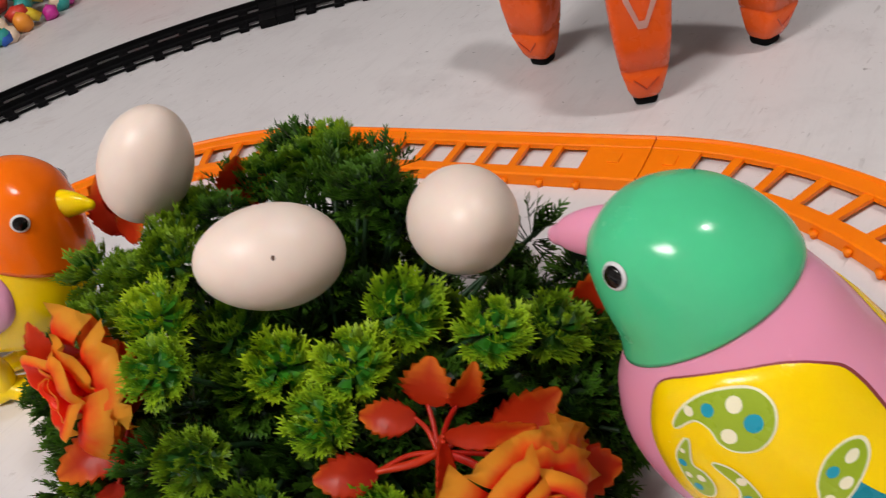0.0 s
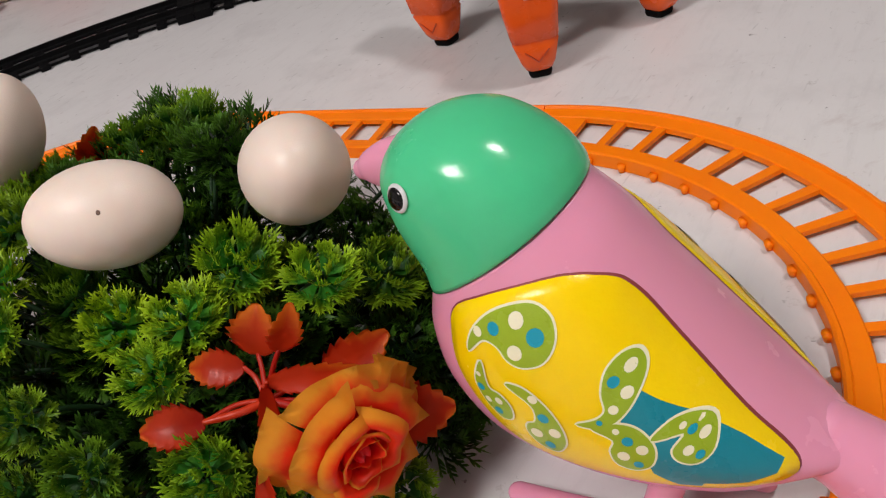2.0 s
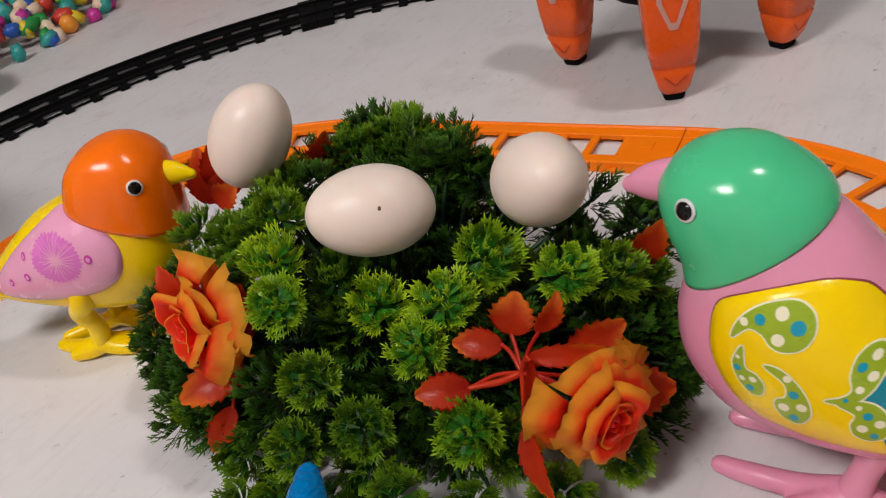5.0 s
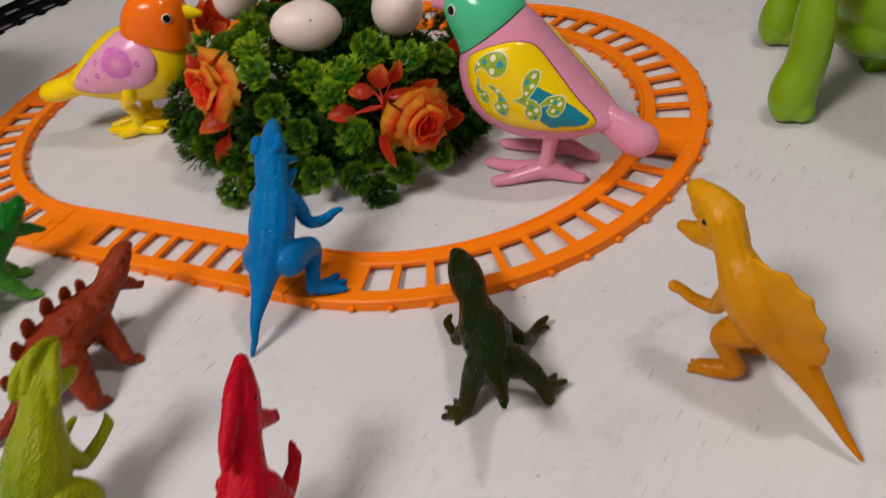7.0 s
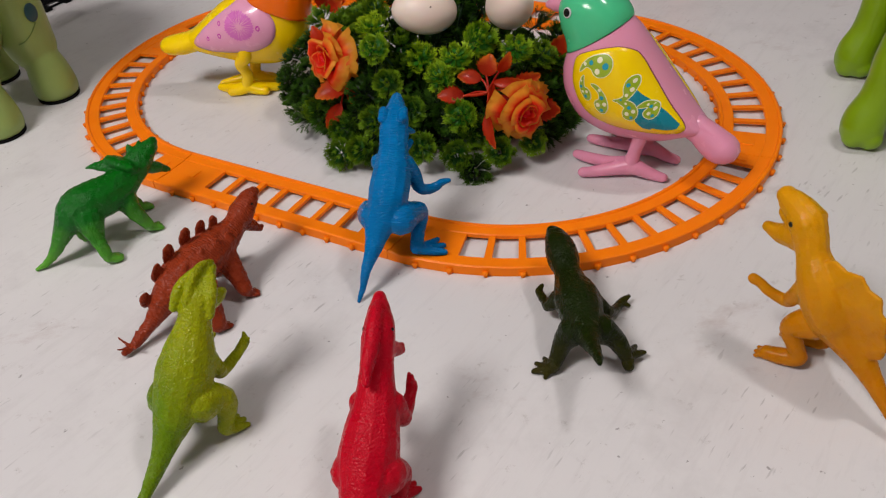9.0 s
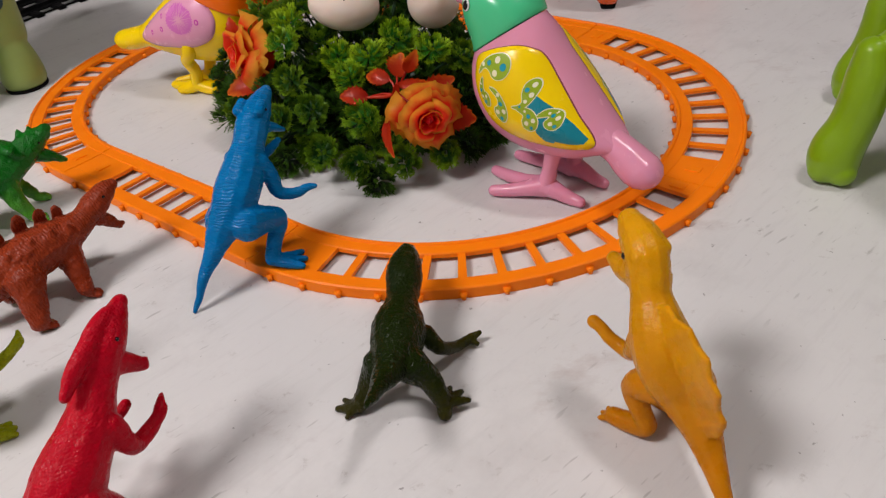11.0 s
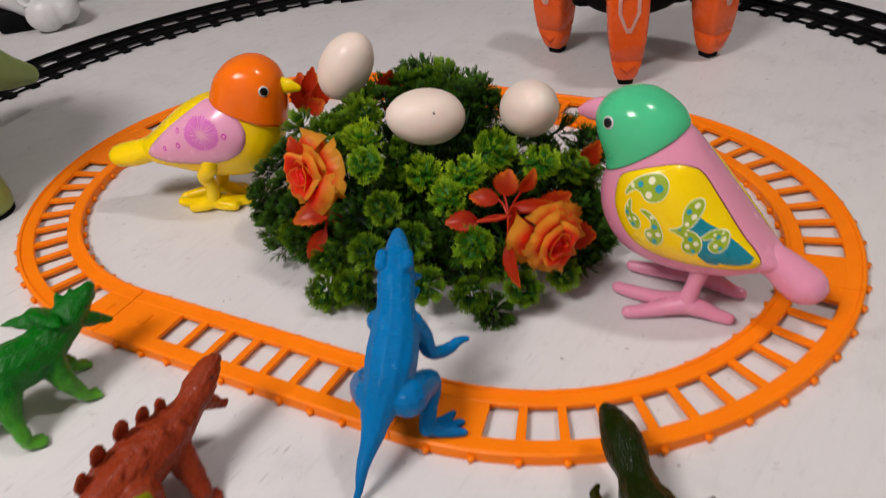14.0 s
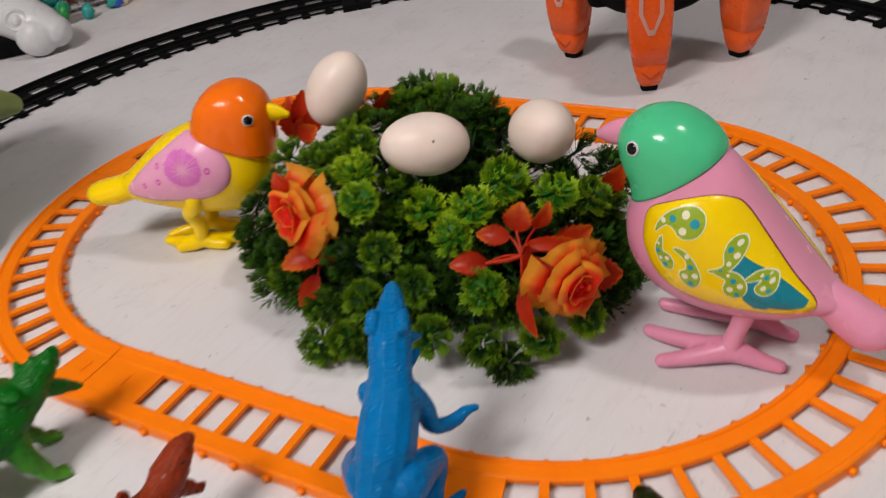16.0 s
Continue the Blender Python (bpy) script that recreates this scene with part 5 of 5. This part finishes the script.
# the rest of the bush, mostly dark greens that paint its inner shade
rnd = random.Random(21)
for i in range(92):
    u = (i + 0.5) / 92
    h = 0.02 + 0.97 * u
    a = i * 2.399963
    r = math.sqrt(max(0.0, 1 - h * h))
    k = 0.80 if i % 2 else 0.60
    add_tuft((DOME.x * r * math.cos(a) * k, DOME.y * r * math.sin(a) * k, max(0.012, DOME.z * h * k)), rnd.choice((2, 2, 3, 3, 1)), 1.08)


def sheet(bm, grid, reach, lay):
    """A thin curved sheet from a grid of places; reach colours it from heart to rim."""
    rows = []
    for gr, rr in zip(grid, reach):
        row = []
        for p, q in zip(gr, rr):
            v = bm.verts.new(p)
            v[lay] = q
            row.append(v)
        rows.append(row)
    for a, b in zip(rows, rows[1:]):
        for i in range(len(a) - 1):
            bm.faces.new((a[i], a[i + 1], b[i + 1], b[i]))


def petal(spread, r0, r1, tall, curl, spikes, base_reach, rnd):
    """One cupped petal round the z axis, its rim rolled outwards and set with a few points."""
    bm = bmesh.new()
    lay = bm.verts.layers.float.new("reach")
    grid, reach = [], []
    nv, nu = 12, 17
    wave = rnd.uniform(0, 6.28)
    teeth = {rnd.randrange(1, 5): 1.0, rnd.randrange(6, 10): 1.2, rnd.randrange(11, 16): 1.0}
    for j in range(nv):
        v = j / (nv - 1)
        row, rr = [], []
        for i in range(nu):
            u = 2 * i / (nu - 1) - 1
            round_off = 1 - 0.42 * max(0.0, v - 0.25) * abs(u) ** 3
            a = spread * u * (0.40 + 0.60 * math.sin(min(1.0, v * 1.2) * math.pi / 2))
            over = max(0.0, v - 0.62) / 0.38
            rad = r0 + (r1 - r0) * v ** 0.75 + curl * over ** 1.5
            z = tall * math.sin(min(1.0, v * 1.05) * math.pi / 2) * round_off - curl * 0.9 * over ** 2.2
            rip = 0.0011 * v * math.sin(3.2 * u + wave) + 0.0005 * v * math.sin(9 * u + wave * 2)
            if j == nv - 1 and spikes:
                rad += spikes * 0.5 * teeth.get(i, 0.0)
                z += spikes * teeth.get(i, 0.0)
            row.append(Vector(((rad + rip) * math.cos(a), (rad + rip) * math.sin(a), z + rip)))
            rr.append(base_reach + (1 - base_reach) * v ** 1.3 * (0.86 + 0.14 * abs(u)))
        grid.append(row)
        reach.append(rr)
    sheet(bm, grid, reach, lay)
    bmesh.ops.solidify(bm, geom=bm.faces[:], thickness=0.0007)
    return bm


def rose(x, y, z, way, spin, scale=1.0):
    at = Matrix.Translation((x, y, z)) @ Vector(way).to_track_quat("Z", "Y").to_matrix().to_4x4() @ Matrix.Rotation(radians(spin), 4, "Z") @ Matrix.Scale(scale, 4)
    r = new("rose")
    r.empty_display_size = 0.01
    r.parent = plant
    r.matrix_local = at
    rnd = random.Random(int(1000 * abs(x)) + 3)
    tagged(r, "orange plastic rose with yellow-edged petals")
    bm = bmesh.new()
    lay = bm.verts.layers.float.new("reach")
    ball(bm, (0, 0, 0.0070), (0.0034, 0.0034, 0.0075), 18, 12)
    for v in bm.verts:
        v[lay] = 0.0
        a = math.atan2(v.co.y, v.co.x)
        v.co *= 1 + 0.08 * math.sin(2 * a + v.co.z * 700)
    part("bud", bm, M_PETAL, r)
    k = 0
    for n, r0, r1, tall, curl, spread, base, spikes, lean in ((2, 0.0022, 0.0040, 0.0150, 0.0, 1.75, -0.55, 0.0, 0.0), (3, 0.0030, 0.0066, 0.0172, 0.0008, 1.45, -0.35, 0.0, 0.0),
                                                       (3, 0.0034, 0.0092, 0.0182, 0.0030, 1.45, 0.0, 0.0006, 0.04), (4, 0.0038, 0.0118, 0.0150, 0.0045, 1.05, 0.05, 0.0022, 0.10), (5, 0.004, 0.0150, 0.0105, 0.0050, 0.85, 0.0, 0.0028, 0.16)):
        for i in range(n):
            k += 1
            ob = part("petal", petal(spread, r0, r1 * rnd.uniform(0.92, 1.1), tall * rnd.uniform(0.9, 1.12), curl * rnd.uniform(0.5, 1.5), spikes, base, rnd), M_PETAL, r)
            ob.matrix_local = Matrix.Rotation(2 * math.pi * i / n + k * 0.37 + rnd.uniform(-0.15, 0.15), 4, "Z") @ Matrix.Rotation(lean * rnd.uniform(0.2, 1.6), 4, "Y")
    return r


rose(*(Vector((-0.137, 0.312, 0.086)) - PLANT), (-0.62, -0.72, 0.24), 20, 1.50)
rose(*(Vector((0.034, 0.256, 0.060)) - PLANT), (0.55, -0.80, 0.0), 75, 1.36)


def red_leaf(a, b, normal, width):
    """A spiny-toothed oval leaf from a to b (millimetres in the room), folded along its rib."""
    bm = bmesh.new()
    lay = bm.verts.layers.float.new("reach")
    a, b = Vector(mm(*a)) - PLANT, Vector(mm(*b)) - PLANT
    d = b - a
    n = Vector(normal).normalized()
    s = d.cross(n).normalized()
    n = s.cross(d).normalized()
    L = d.length
    grid, reach = [], []
    nv, nu = 29, 9
    for j in range(nv):
        v = j / (nv - 1)
        saw = (j % 4) / 3
        half = width / 1000 * max(0.06, math.sin(math.pi * (0.04 + 0.96 * v) ** 0.85) ** 0.75) * (0.90 + 0.22 * saw)
        row, rr = [], []
        for i in range(nu):
            u = 2 * i / (nu - 1) - 1
            curl = n * (0.10 * L * math.sin(v * 3.0) + 0.22 * half * abs(u) ** 1.5 + 0.07 * half * u * math.sin(7 * v))
            row.append(a + d * (v + (0.03 * abs(u) ** 3 * saw)) + s * half * u + curl)
            rr.append(0.10 + 0.80 * v * (0.60 + 0.40 * abs(u)) + 0.12 * abs(u) ** 4)
        grid.append(row)
        reach.append(rr)
    sheet(bm, grid, reach, lay)
    bmesh.ops.solidify(bm, geom=bm.faces[:], thickness=0.0006)
    return part("leaf", bm, M_REDLEAF, plant, "toothed red-orange leaf")


def red_stalk(pts):
    bm = bmesh.new()
    tube(bm, [(*(Vector(mm(*p[:3])) - PLANT), p[3] / 1000) for p in pts], 8, 5)
    part("leaf_stalk", bm, M_REDLEAF, plant, "thin red leaf stalk")


def red_sprig(hub, leaves):
    for a, b, nrm, w in leaves:
        red_leaf(a, b, nrm, w)
        red_stalk([(*hub, 1.1), tuple((h + q) / 2 + o for h, q, o in zip(hub, a, (0, 2, 1))) + (1.0,), (*a, 0.9)])


# red sprig beside the front rose
red_sprig((9, 264, 70), (((6, 279, 79), (11, 286, 97), (-0.1, -0.8, 0.5), 10), ((19, 268, 88), (29, 271, 106), (0.5, -0.8, 0.3), 6), ((2, 273, 79), (-20, 277, 80), (0, -0.75, 0.65), 7),
                          ((-13, 258, 70), (-37, 256, 71), (0.1, -0.7, 0.7), 8), ((13, 262, 80), (46, 264, 79), (0.1, -0.9, 0.45), 5), ((28, 272, 66), (55, 281, 78), (0, -0.85, 0.5), 9),
                          ((14, 257, 83), (6, 249, 57), (0.75, -0.6, 0.2), 4.5), ((9, 240, 62), (17, 224, 35), (-0.5, -0.8, 0.3), 6), ((46, 268, 50), (73, 270, 47), (0.25, -0.8, 0.55), 11)))
red_stalk([(9, 264, 70, 1.6), (18, 262, 67, 1.6), (30, 257, 61, 1.6)])
red_stalk([(9, 264, 70, 1.5), (0, 260, 70, 1.6), (-13, 258, 70, 1.2)])
# by the side rose
red_sprig((-131, 300, 66), (((-139, 312, 66), (-138, 322, 112), (0.5, -0.85, 0.1), 10), ((-133, 306, 66), (-124, 314, 101), (0.8, -0.6, 0.1), 7), ((-130, 293, 65), (-160, 282, 58), (0.1, -0.7, 0.7), 10),
                            ((-136, 283, 50), (-152, 276, 28), (0.1, -0.9, 0.4), 7), ((-132, 300, 60), (-128, 290, 46), (0.7, -0.7, 0.2), 5), ((-150, 308, 96), (-160, 316, 116), (-0.2, -0.8, 0.5), 7)))
# behind the upright egg and towards the mint-headed bird
red_sprig((-172, 426, 82), (((-182, 430, 84), (-181, 441, 117), (0.2, -0.9, 0.3), 10), ((-175, 425, 86), (-158, 424, 96), (0.1, -0.9, 0.4), 9), ((-166, 428, 88), (-160, 432, 112), (0.4, -0.9, 0.2), 8), ((-178, 432, 96), (-168, 440, 122), (0.4, -0.9, 0.2), 7)))
red_sprig((-104, 420, 86), (((-108, 424, 96), (-94, 424, 122), (0.2, -0.9, 0.3), 8), ((-100, 424, 92), (-84, 430, 108), (0.2, -0.9, 0.3), 7)))
red_sprig((56, 345, 60), (((63, 332, 70), (79, 326, 97), (0.1, -0.9, 0.3), 9), ((60, 338, 54), (76, 328, 54), (0.2, -0.9, 0.3), 8)))


# ---- larger toys round the tracks ----
def loft(bm, sections):
    """Rounded rectangular sections: centre x, y, z, half width, half depth, corner radius."""
    rings = []
    for cx, cy, cz, w, d, r in sections:
        ring = []
        for sx, sy, a0 in ((1, 1, 0), (-1, 1, 90), (-1, -1, 180), (1, -1, 270)):
            for k in range(4):
                a = radians(a0 + 30 * k)
                ring.append(bm.verts.new((cx + sx * (w - r) + r * math.cos(a), cy + sy * (d - r) + r * math.sin(a), cz)))
        rings.append(ring)
    n = len(rings[0])
    for a, b in zip(rings, rings[1:]):
        for k in range(n):
            bm.faces.new((a[k], a[(k + 1) % n], b[(k + 1) % n], b[k]))
    bm.faces.new(rings[0][::-1])
    bm.faces.new(rings[-1])


def robot():
    r = thing("toy_robot", "orange and black toy robot standing on wedge-shaped legs", "toy robot", pose(0.14, 0.72, 0))
    wide = 1.03
    for x0, y0, turn in ((-0.012, -0.075, 0), (-0.088, 0.030, -34), (0.092, -0.010, 36)):
        lg = new("leg")
        lg.empty_display_size = 0.01
        lg.parent = r
        lg.matrix_local = pose(x0, y0, 0, 0, 0, turn)
        bm = bmesh.new()
        loft(bm, [(x, y, z, w * wide, d, r) for x, y, z, w, d, r in [(0, 0.004, 0.0050, 0.0070, 0.008, 0.004), (0, 0.003, 0.0075, 0.0100, 0.0110, 0.006), (0, 0.002, 0.0130, 0.0124, 0.0135, 0.007), (0, 0, 0.0310, 0.0165, 0.0172, 0.007), (0, 0, 0.0318, 0.0158, 0.0165, 0.007), (0, 0, 0.0335, 0.0158, 0.0165, 0.007), (0, 0, 0.0343, 0.0170, 0.0176, 0.007),
                  (0, 0, 0.055, 0.0195, 0.019, 0.006), (0, 0, 0.085, 0.0212, 0.021, 0.007), (0, 0.004, 0.125, 0.0215, 0.024, 0.008), (0, 0.012, 0.160, 0.0180, 0.024, 0.008), (0, 0.020, 0.178, 0.010, 0.018, 0.006)]])
        part("shell", bm, M_ROBOT, lg)
        bm = bmesh.new()
        loft(bm, [(0, 0.004, 0.0004, 0.0080, 0.0086, 0.004), (0, 0.004, 0.003, 0.0090, 0.0096, 0.005), (0, 0.004, 0.0066, 0.0088, 0.0096, 0.005)])
        part("rubber_foot", bm, M_RUBBER, lg, "black rubber foot")
        bm = bmesh.new()
        for sg in (1, -1):
            tube(bm, [(0, -0.0128, 0.0160, 0.0006), (sg * 0.0085, -0.0158, 0.0255, 0.0006)], 8, 2)
        part("chevron", bm, M_ROBOT_LINE, lg, "moulded chevron line")
        bm = bmesh.new()
        outer = [(-0.0030, 0.066), (0.0030, 0.066), (0.0118, 0.088), (0.0118, 0.108), (0.0098, 0.111), (-0.0098, 0.111), (-0.0118, 0.108), (-0.0118, 0.088)]
        inner = [(x * 0.66, 0.0885 + (z - 0.0885) * 0.74) for x, z in outer]
        depth = lambda z: -(0.0196 + (z - 0.055) * 0.062) - 0.0006
        vo = [bm.verts.new((x, depth(z), z)) for x, z in outer]
        vi = [bm.verts.new((x, depth(z), z)) for x, z in inner]
        for k in range(8):
            bm.faces.new((vo[k], vo[(k + 1) % 8], vi[(k + 1) % 8], vi[k]))
        bmesh.ops.solidify(bm, geom=bm.faces[:], thickness=0.0006)
        part("shield_print", bm, M_PALE_PRINT, lg, "pale shield outline print", smooth=False)
    bm = bmesh.new()
    ball(bm, (0, 0.0, 0.118), (0.082, 0.060, 0.064), 28, 16)
    for x, y in ((-0.052, 0.0), (0.046, -0.006)):
        rounded_box(bm, x - 0.018, x + 0.018, y - 0.024, y + 0.024, 0.070, 0.120, 0.010)
    part("body", bm, M_RUBBER, r, "black hub body")
    for x0, y0, x1, y1 in ((0, -0.03, -0.012, -0.060), (-0.03, 0.01, -0.075, 0.026), (0.03, 0, 0.078, -0.008)):
        bm = bmesh.new()
        tube(bm, [(x0, y0, 0.128, 0.017), ((x0 + x1) / 2, (y0 + y1) / 2, 0.118, 0.015), (x1, y1, 0.112, 0.014)], 12, 4)
        part("leg_joint", bm, M_RUBBER, r, "black joint")


robot()


def smooth_part(name, bm, voxel, rounds, material, parent, label=""):
    me = fuse(name, bm, voxel, rounds)
    me.materials.append(material)
    me.polygons.foreach_set("use_smooth", [True] * len(me.polygons))
    return part(name, me, None, parent, label)


def lime_toy():
    r = thing("toy_animal", "glossy lime green plastic toy animal on thick legs", "toy animal", pose(0.345, 0.285, 0))
    for x, y in ((0.002, 0.002), (0.028, 0.138)):
        lg = new("leg")
        lg.empty_display_size = 0.01
        lg.parent = r
        lg.matrix_local = pose(x, y, 0, 0, 0, -8)
        bm = bmesh.new()
        tube(bm, [(0.010, 0.010, 0.094, 0.0130), (0.010, 0.008, 0.080, 0.0158), (0.008, 0.004, 0.060, 0.0164), (0.004, 0.001, 0.042, 0.0168), (-0.002, -0.002, 0.026, 0.0188), (-0.004, -0.004, 0.0165, 0.0192)], 24, 6)
        for dx, dy in ((-0.010, -0.010), (0.003, -0.012)):
            ball(bm, (dx, dy, 0.0105), (0.0112, 0.0112, 0.0102), 18, 12)
        sy = 1 if y < 0.07 else -1
        tube(bm, [(0.011, 0.009, 0.092, 0.0110), (0.040, 0.012 + sy * 0.018, 0.112, 0.0110), (0.075, 0.012 + sy * 0.040, 0.116, 0.0110)], 18, 5)
        for v in bm.verts:
            v.co.z = max(v.co.z, 0.0008)
        smooth_part("shell", bm, 0.0014, 5, M_LIME_TOY, lg)
    bm = bmesh.new()
    ball(bm, (0.104, 0.066, 0.076), (0.064, 0.062, 0.056), 32, 20)
    # large upper bulk, out of view, sized to block lamp A from the floor
    ball(bm, (0.172, 0.030, 0.172), (0.124, 0.135, 0.096), 32, 20)
    ball(bm, (0.094, 0.060, 0.048), (0.054, 0.048, 0.032), 28, 16)
    smooth_part("body", bm, 0.0020, 4, M_LIME_TOY, r)
    bm = bmesh.new()
    loft(bm, [(0.090, 0.064, 0.0006, 0.013, 0.011, 0.004), (0.090, 0.064, 0.012, 0.013, 0.011, 0.004), (0.090, 0.064, 0.030, 0.012, 0.010, 0.004)])
    part("foot_block", bm, M_LIME_TOY, r)
    # black block added to stand for the deep shadow under the body
    bm = bmesh.new()
    loft(bm, [(0.146, 0.060, 0.0006, 0.040, 0.050, 0.006), (0.146, 0.060, 0.016, 0.040, 0.050, 0.006), (0.146, 0.060, 0.060, 0.036, 0.044, 0.006)])
    part("shade_block", bm, M_RUBBER, r, "black wheel base")
    bm = bmesh.new()
    loft(bm, [(0.046, 0.040, 0.102, 0.012, 0.010, 0.004), (0.046, 0.040, 0.116, 0.014, 0.012, 0.004), (0.050, 0.042, 0.134, 0.012, 0.010, 0.004)])
    part("collar", bm, M_BLUE_PART, r, "blue plastic collar piece")


lime_toy()


def pale_toy():
    r = thing("toy_dinosaur", "large pale green plastic toy dinosaur with dark spots", "toy dinosaur", pose(-0.54, 0.37, 0))

    def skin(angle, z, out=0.0):
        """A place on a leg's side at an angle round its axis."""
        a = radians(angle)
        return -0.0065 + (0.0300 + out) * math.cos(a), (0.0300 + out) * math.sin(a), z

    for x, y, spot, creases in ((-0.006, -0.042, (-43, 0.102), ((-66, 0.054, -30, 0.064), (-62, 0.080, -24, 0.092))), (0.016, 0.044, (-24, 0.104), ((-72, 0.074, -24, 0.092),)), (-0.088, 0.092, None, ())):
        lg = new("leg")
        lg.empty_display_size = 0.01
        lg.parent = r
        lg.matrix_local = pose(x, y, 0)
        bm = bmesh.new()
        tube(bm, [(-0.008, 0, 0.175, 0.030), (-0.007, 0, 0.120, 0.030), (-0.006, 0, 0.078, 0.0292), (-0.002, -0.001, 0.054, 0.0262), (0.001, -0.002, 0.042, 0.020)], 26, 6)
        tube(bm, [(0.004, -0.004, 0.050, 0.0195), (0.008, -0.006, 0.034, 0.0230), (0.011, -0.008, 0.018, 0.0250), (0.011, -0.008, 0.008, 0.0248)], 26, 5)
        ball(bm, (0.013, -0.010, 0.015), (0.0235, 0.0225, 0.015), 24, 14)
        for v in bm.verts:
            v.co.z = max(v.co.z, 0.003)
        smooth_part("shell", bm, 0.0020, 4, M_PALE_GREEN, lg)
        # dark disc that stands for the thin shadow line below the foot
        bm = bmesh.new()
        bmesh.ops.create_cone(bm, cap_ends=True, segments=28, radius1=0.0235, radius2=0.0240, depth=0.0030, matrix=Matrix.Translation((0.011, -0.008, 0.0017)))
        part("sole", bm, M_RUBBER, lg, "dark sole")
        if spot:
            bm = bmesh.new()
            ball(bm, skin(spot[0], spot[1]), (0.0022, 0.0078, 0.0105), 18, 10, Matrix.Rotation(radians(spot[0]), 4, "Z"))
            part("spot", bm, M_SPOT, lg, "dark teal oval spot")
        for a0, z0, a1, z1 in creases:
            bm = bmesh.new()
            tube(bm, [(*skin(a0 + (a1 - a0) * k, z0 + (z1 - z0) * k ** 1.6), 0.0006) for k in (0.0, 0.25, 0.5, 0.75, 1.0)], 6, 3)
            part("moulded_crease", bm, M_LINE, lg, "thin moulded crease line")
    bm = bmesh.new()
    ball(bm, (-0.050, 0.036, 0.196), (0.098, 0.105, 0.085), 32, 20)
    ball(bm, (-0.034, 0.002, 0.118), (0.046, 0.050, 0.066), 28, 16)
    tube(bm, [(-0.080, 0.100, 0.200, 0.060), (-0.070, 0.170, 0.130, 0.042), (-0.052, 0.230, 0.075, 0.026), (-0.036, 0.268, 0.052, 0.013)], 24, 6)
    smooth_part("body", bm, 0.003, 8, M_PALE_GREEN, r)


pale_toy()


def white_toy():
    r = thing("toy_robot", "white plastic toy robot foot unit with a round joint", "toy robot", pose(-0.745, 0.965, 0, 0, 0, 20))
    bm = bmesh.new()
    tube(bm, [(-0.040, 0.020, 0.062, 0.030), (0.0, 0.0, 0.050, 0.034), (0.030, -0.018, 0.036, 0.030), (0.044, -0.026, 0.030, 0.024)], 24, 6)
    ball(bm, (0.018, -0.034, 0.028), (0.030, 0.022, 0.0275), 24, 14)
    me = fuse("shell", bm, 0.002, 6)
    me.materials.append(M_WHITE)
    me.polygons.foreach_set("use_smooth", [True] * len(me.polygons))
    part("shell", me, None, r)
    bm = bmesh.new()
    lathe(bm, [(0.0165, -0.004), (0.0165, 0.006), (0.0145, 0.0085), (0.0125, 0.0085), (0.0115, 0.0060), (0.0085, 0.0060), (0.0075, 0.0085), (0.004, 0.0100), (0.0005, 0.0105)], 32, Matrix.Translation((0.0, -0.030, 0.056)) @ Matrix.Rotation(radians(68), 4, "X"))
    part("joint_disc", bm, M_WHITE, r, "round white joint disc")
    bm = bmesh.new()
    tube(bm, [(-0.036, 0.016, 0.070, 0.022), (-0.052, 0.020, 0.110, 0.024), (-0.060, 0.024, 0.160, 0.026)], 18, 5)
    part("upright", bm, M_WHITE, r)
    bm = bmesh.new()
    rounded_box(bm, -0.062, 0.004, -0.012, 0.050, 0.0006, 0.034, 0.006)
    part("base", bm, M_RUBBER, r, "black wheel base")


white_toy()


def red_toy():
    r = thing("toy_bowl", "shallow red plastic toy bowl on the floor", "toy bowl", pose(-0.545, 1.385, 0))
    bm = bmesh.new()
    lathe(bm, [(0.03, 0.0005), (0.060, 0.001), (0.085, 0.012), (0.100, 0.032), (0.108, 0.060), (0.105, 0.062), (0.096, 0.034), (0.080, 0.016), (0.03, 0.006)], 40)
    part("bowl", bm, M_RED_TOY, r)


red_toy()

# a mound of small coloured beads
rnd = random.Random(9)
verts, faces = [], []
tmp = bmesh.new()
bmesh.ops.create_icosphere(tmp, subdivisions=1, radius=1.0)
unit = [v.co.copy() for v in tmp.verts]
tris = [[v.index for v in f.verts] for f in tmp.faces]
tmp.free()
for i in range(900):
    a, q = rnd.uniform(0, 6.28), math.sqrt(rnd.random())
    x, y = 0.30 * q * math.cos(a), 0.38 * q * math.sin(a)
    top = 0.10 * (1 - q ** 2.5)
    z = 0.006 + (top * rnd.uniform(0.75, 1.0))
    turn = Euler((rnd.uniform(0, 3), rnd.uniform(0, 3), rnd.uniform(0, 3))).to_matrix()
    size = Vector((rnd.uniform(0.012, 0.024), rnd.uniform(0.011, 0.018), rnd.uniform(0.009, 0.013)))
    low = len(verts)
    for u in unit:
        p = turn @ Vector((u.x * size.x, u.y * size.y, u.z * size.z))
        verts.append((x + p.x, y + p.y, max(0.0006, z + p.z)))
    faces += [[low + k for k in t] for t in tris]
me = bpy.data.meshes.new("bead_pile")
me.from_pydata(verts, [], faces)
me.materials.append(M_BEADS)
me.polygons.foreach_set("use_smooth", [True] * len(me.polygons))
beads = part("bead_pile", me, None)
beads.location = (-0.96, 1.27, 0)
beads.rotation_euler = (0, 0, radians(-28))
tagged(beads, "heap of small multicoloured plastic beads on the floor", "beads", kind="stuff")
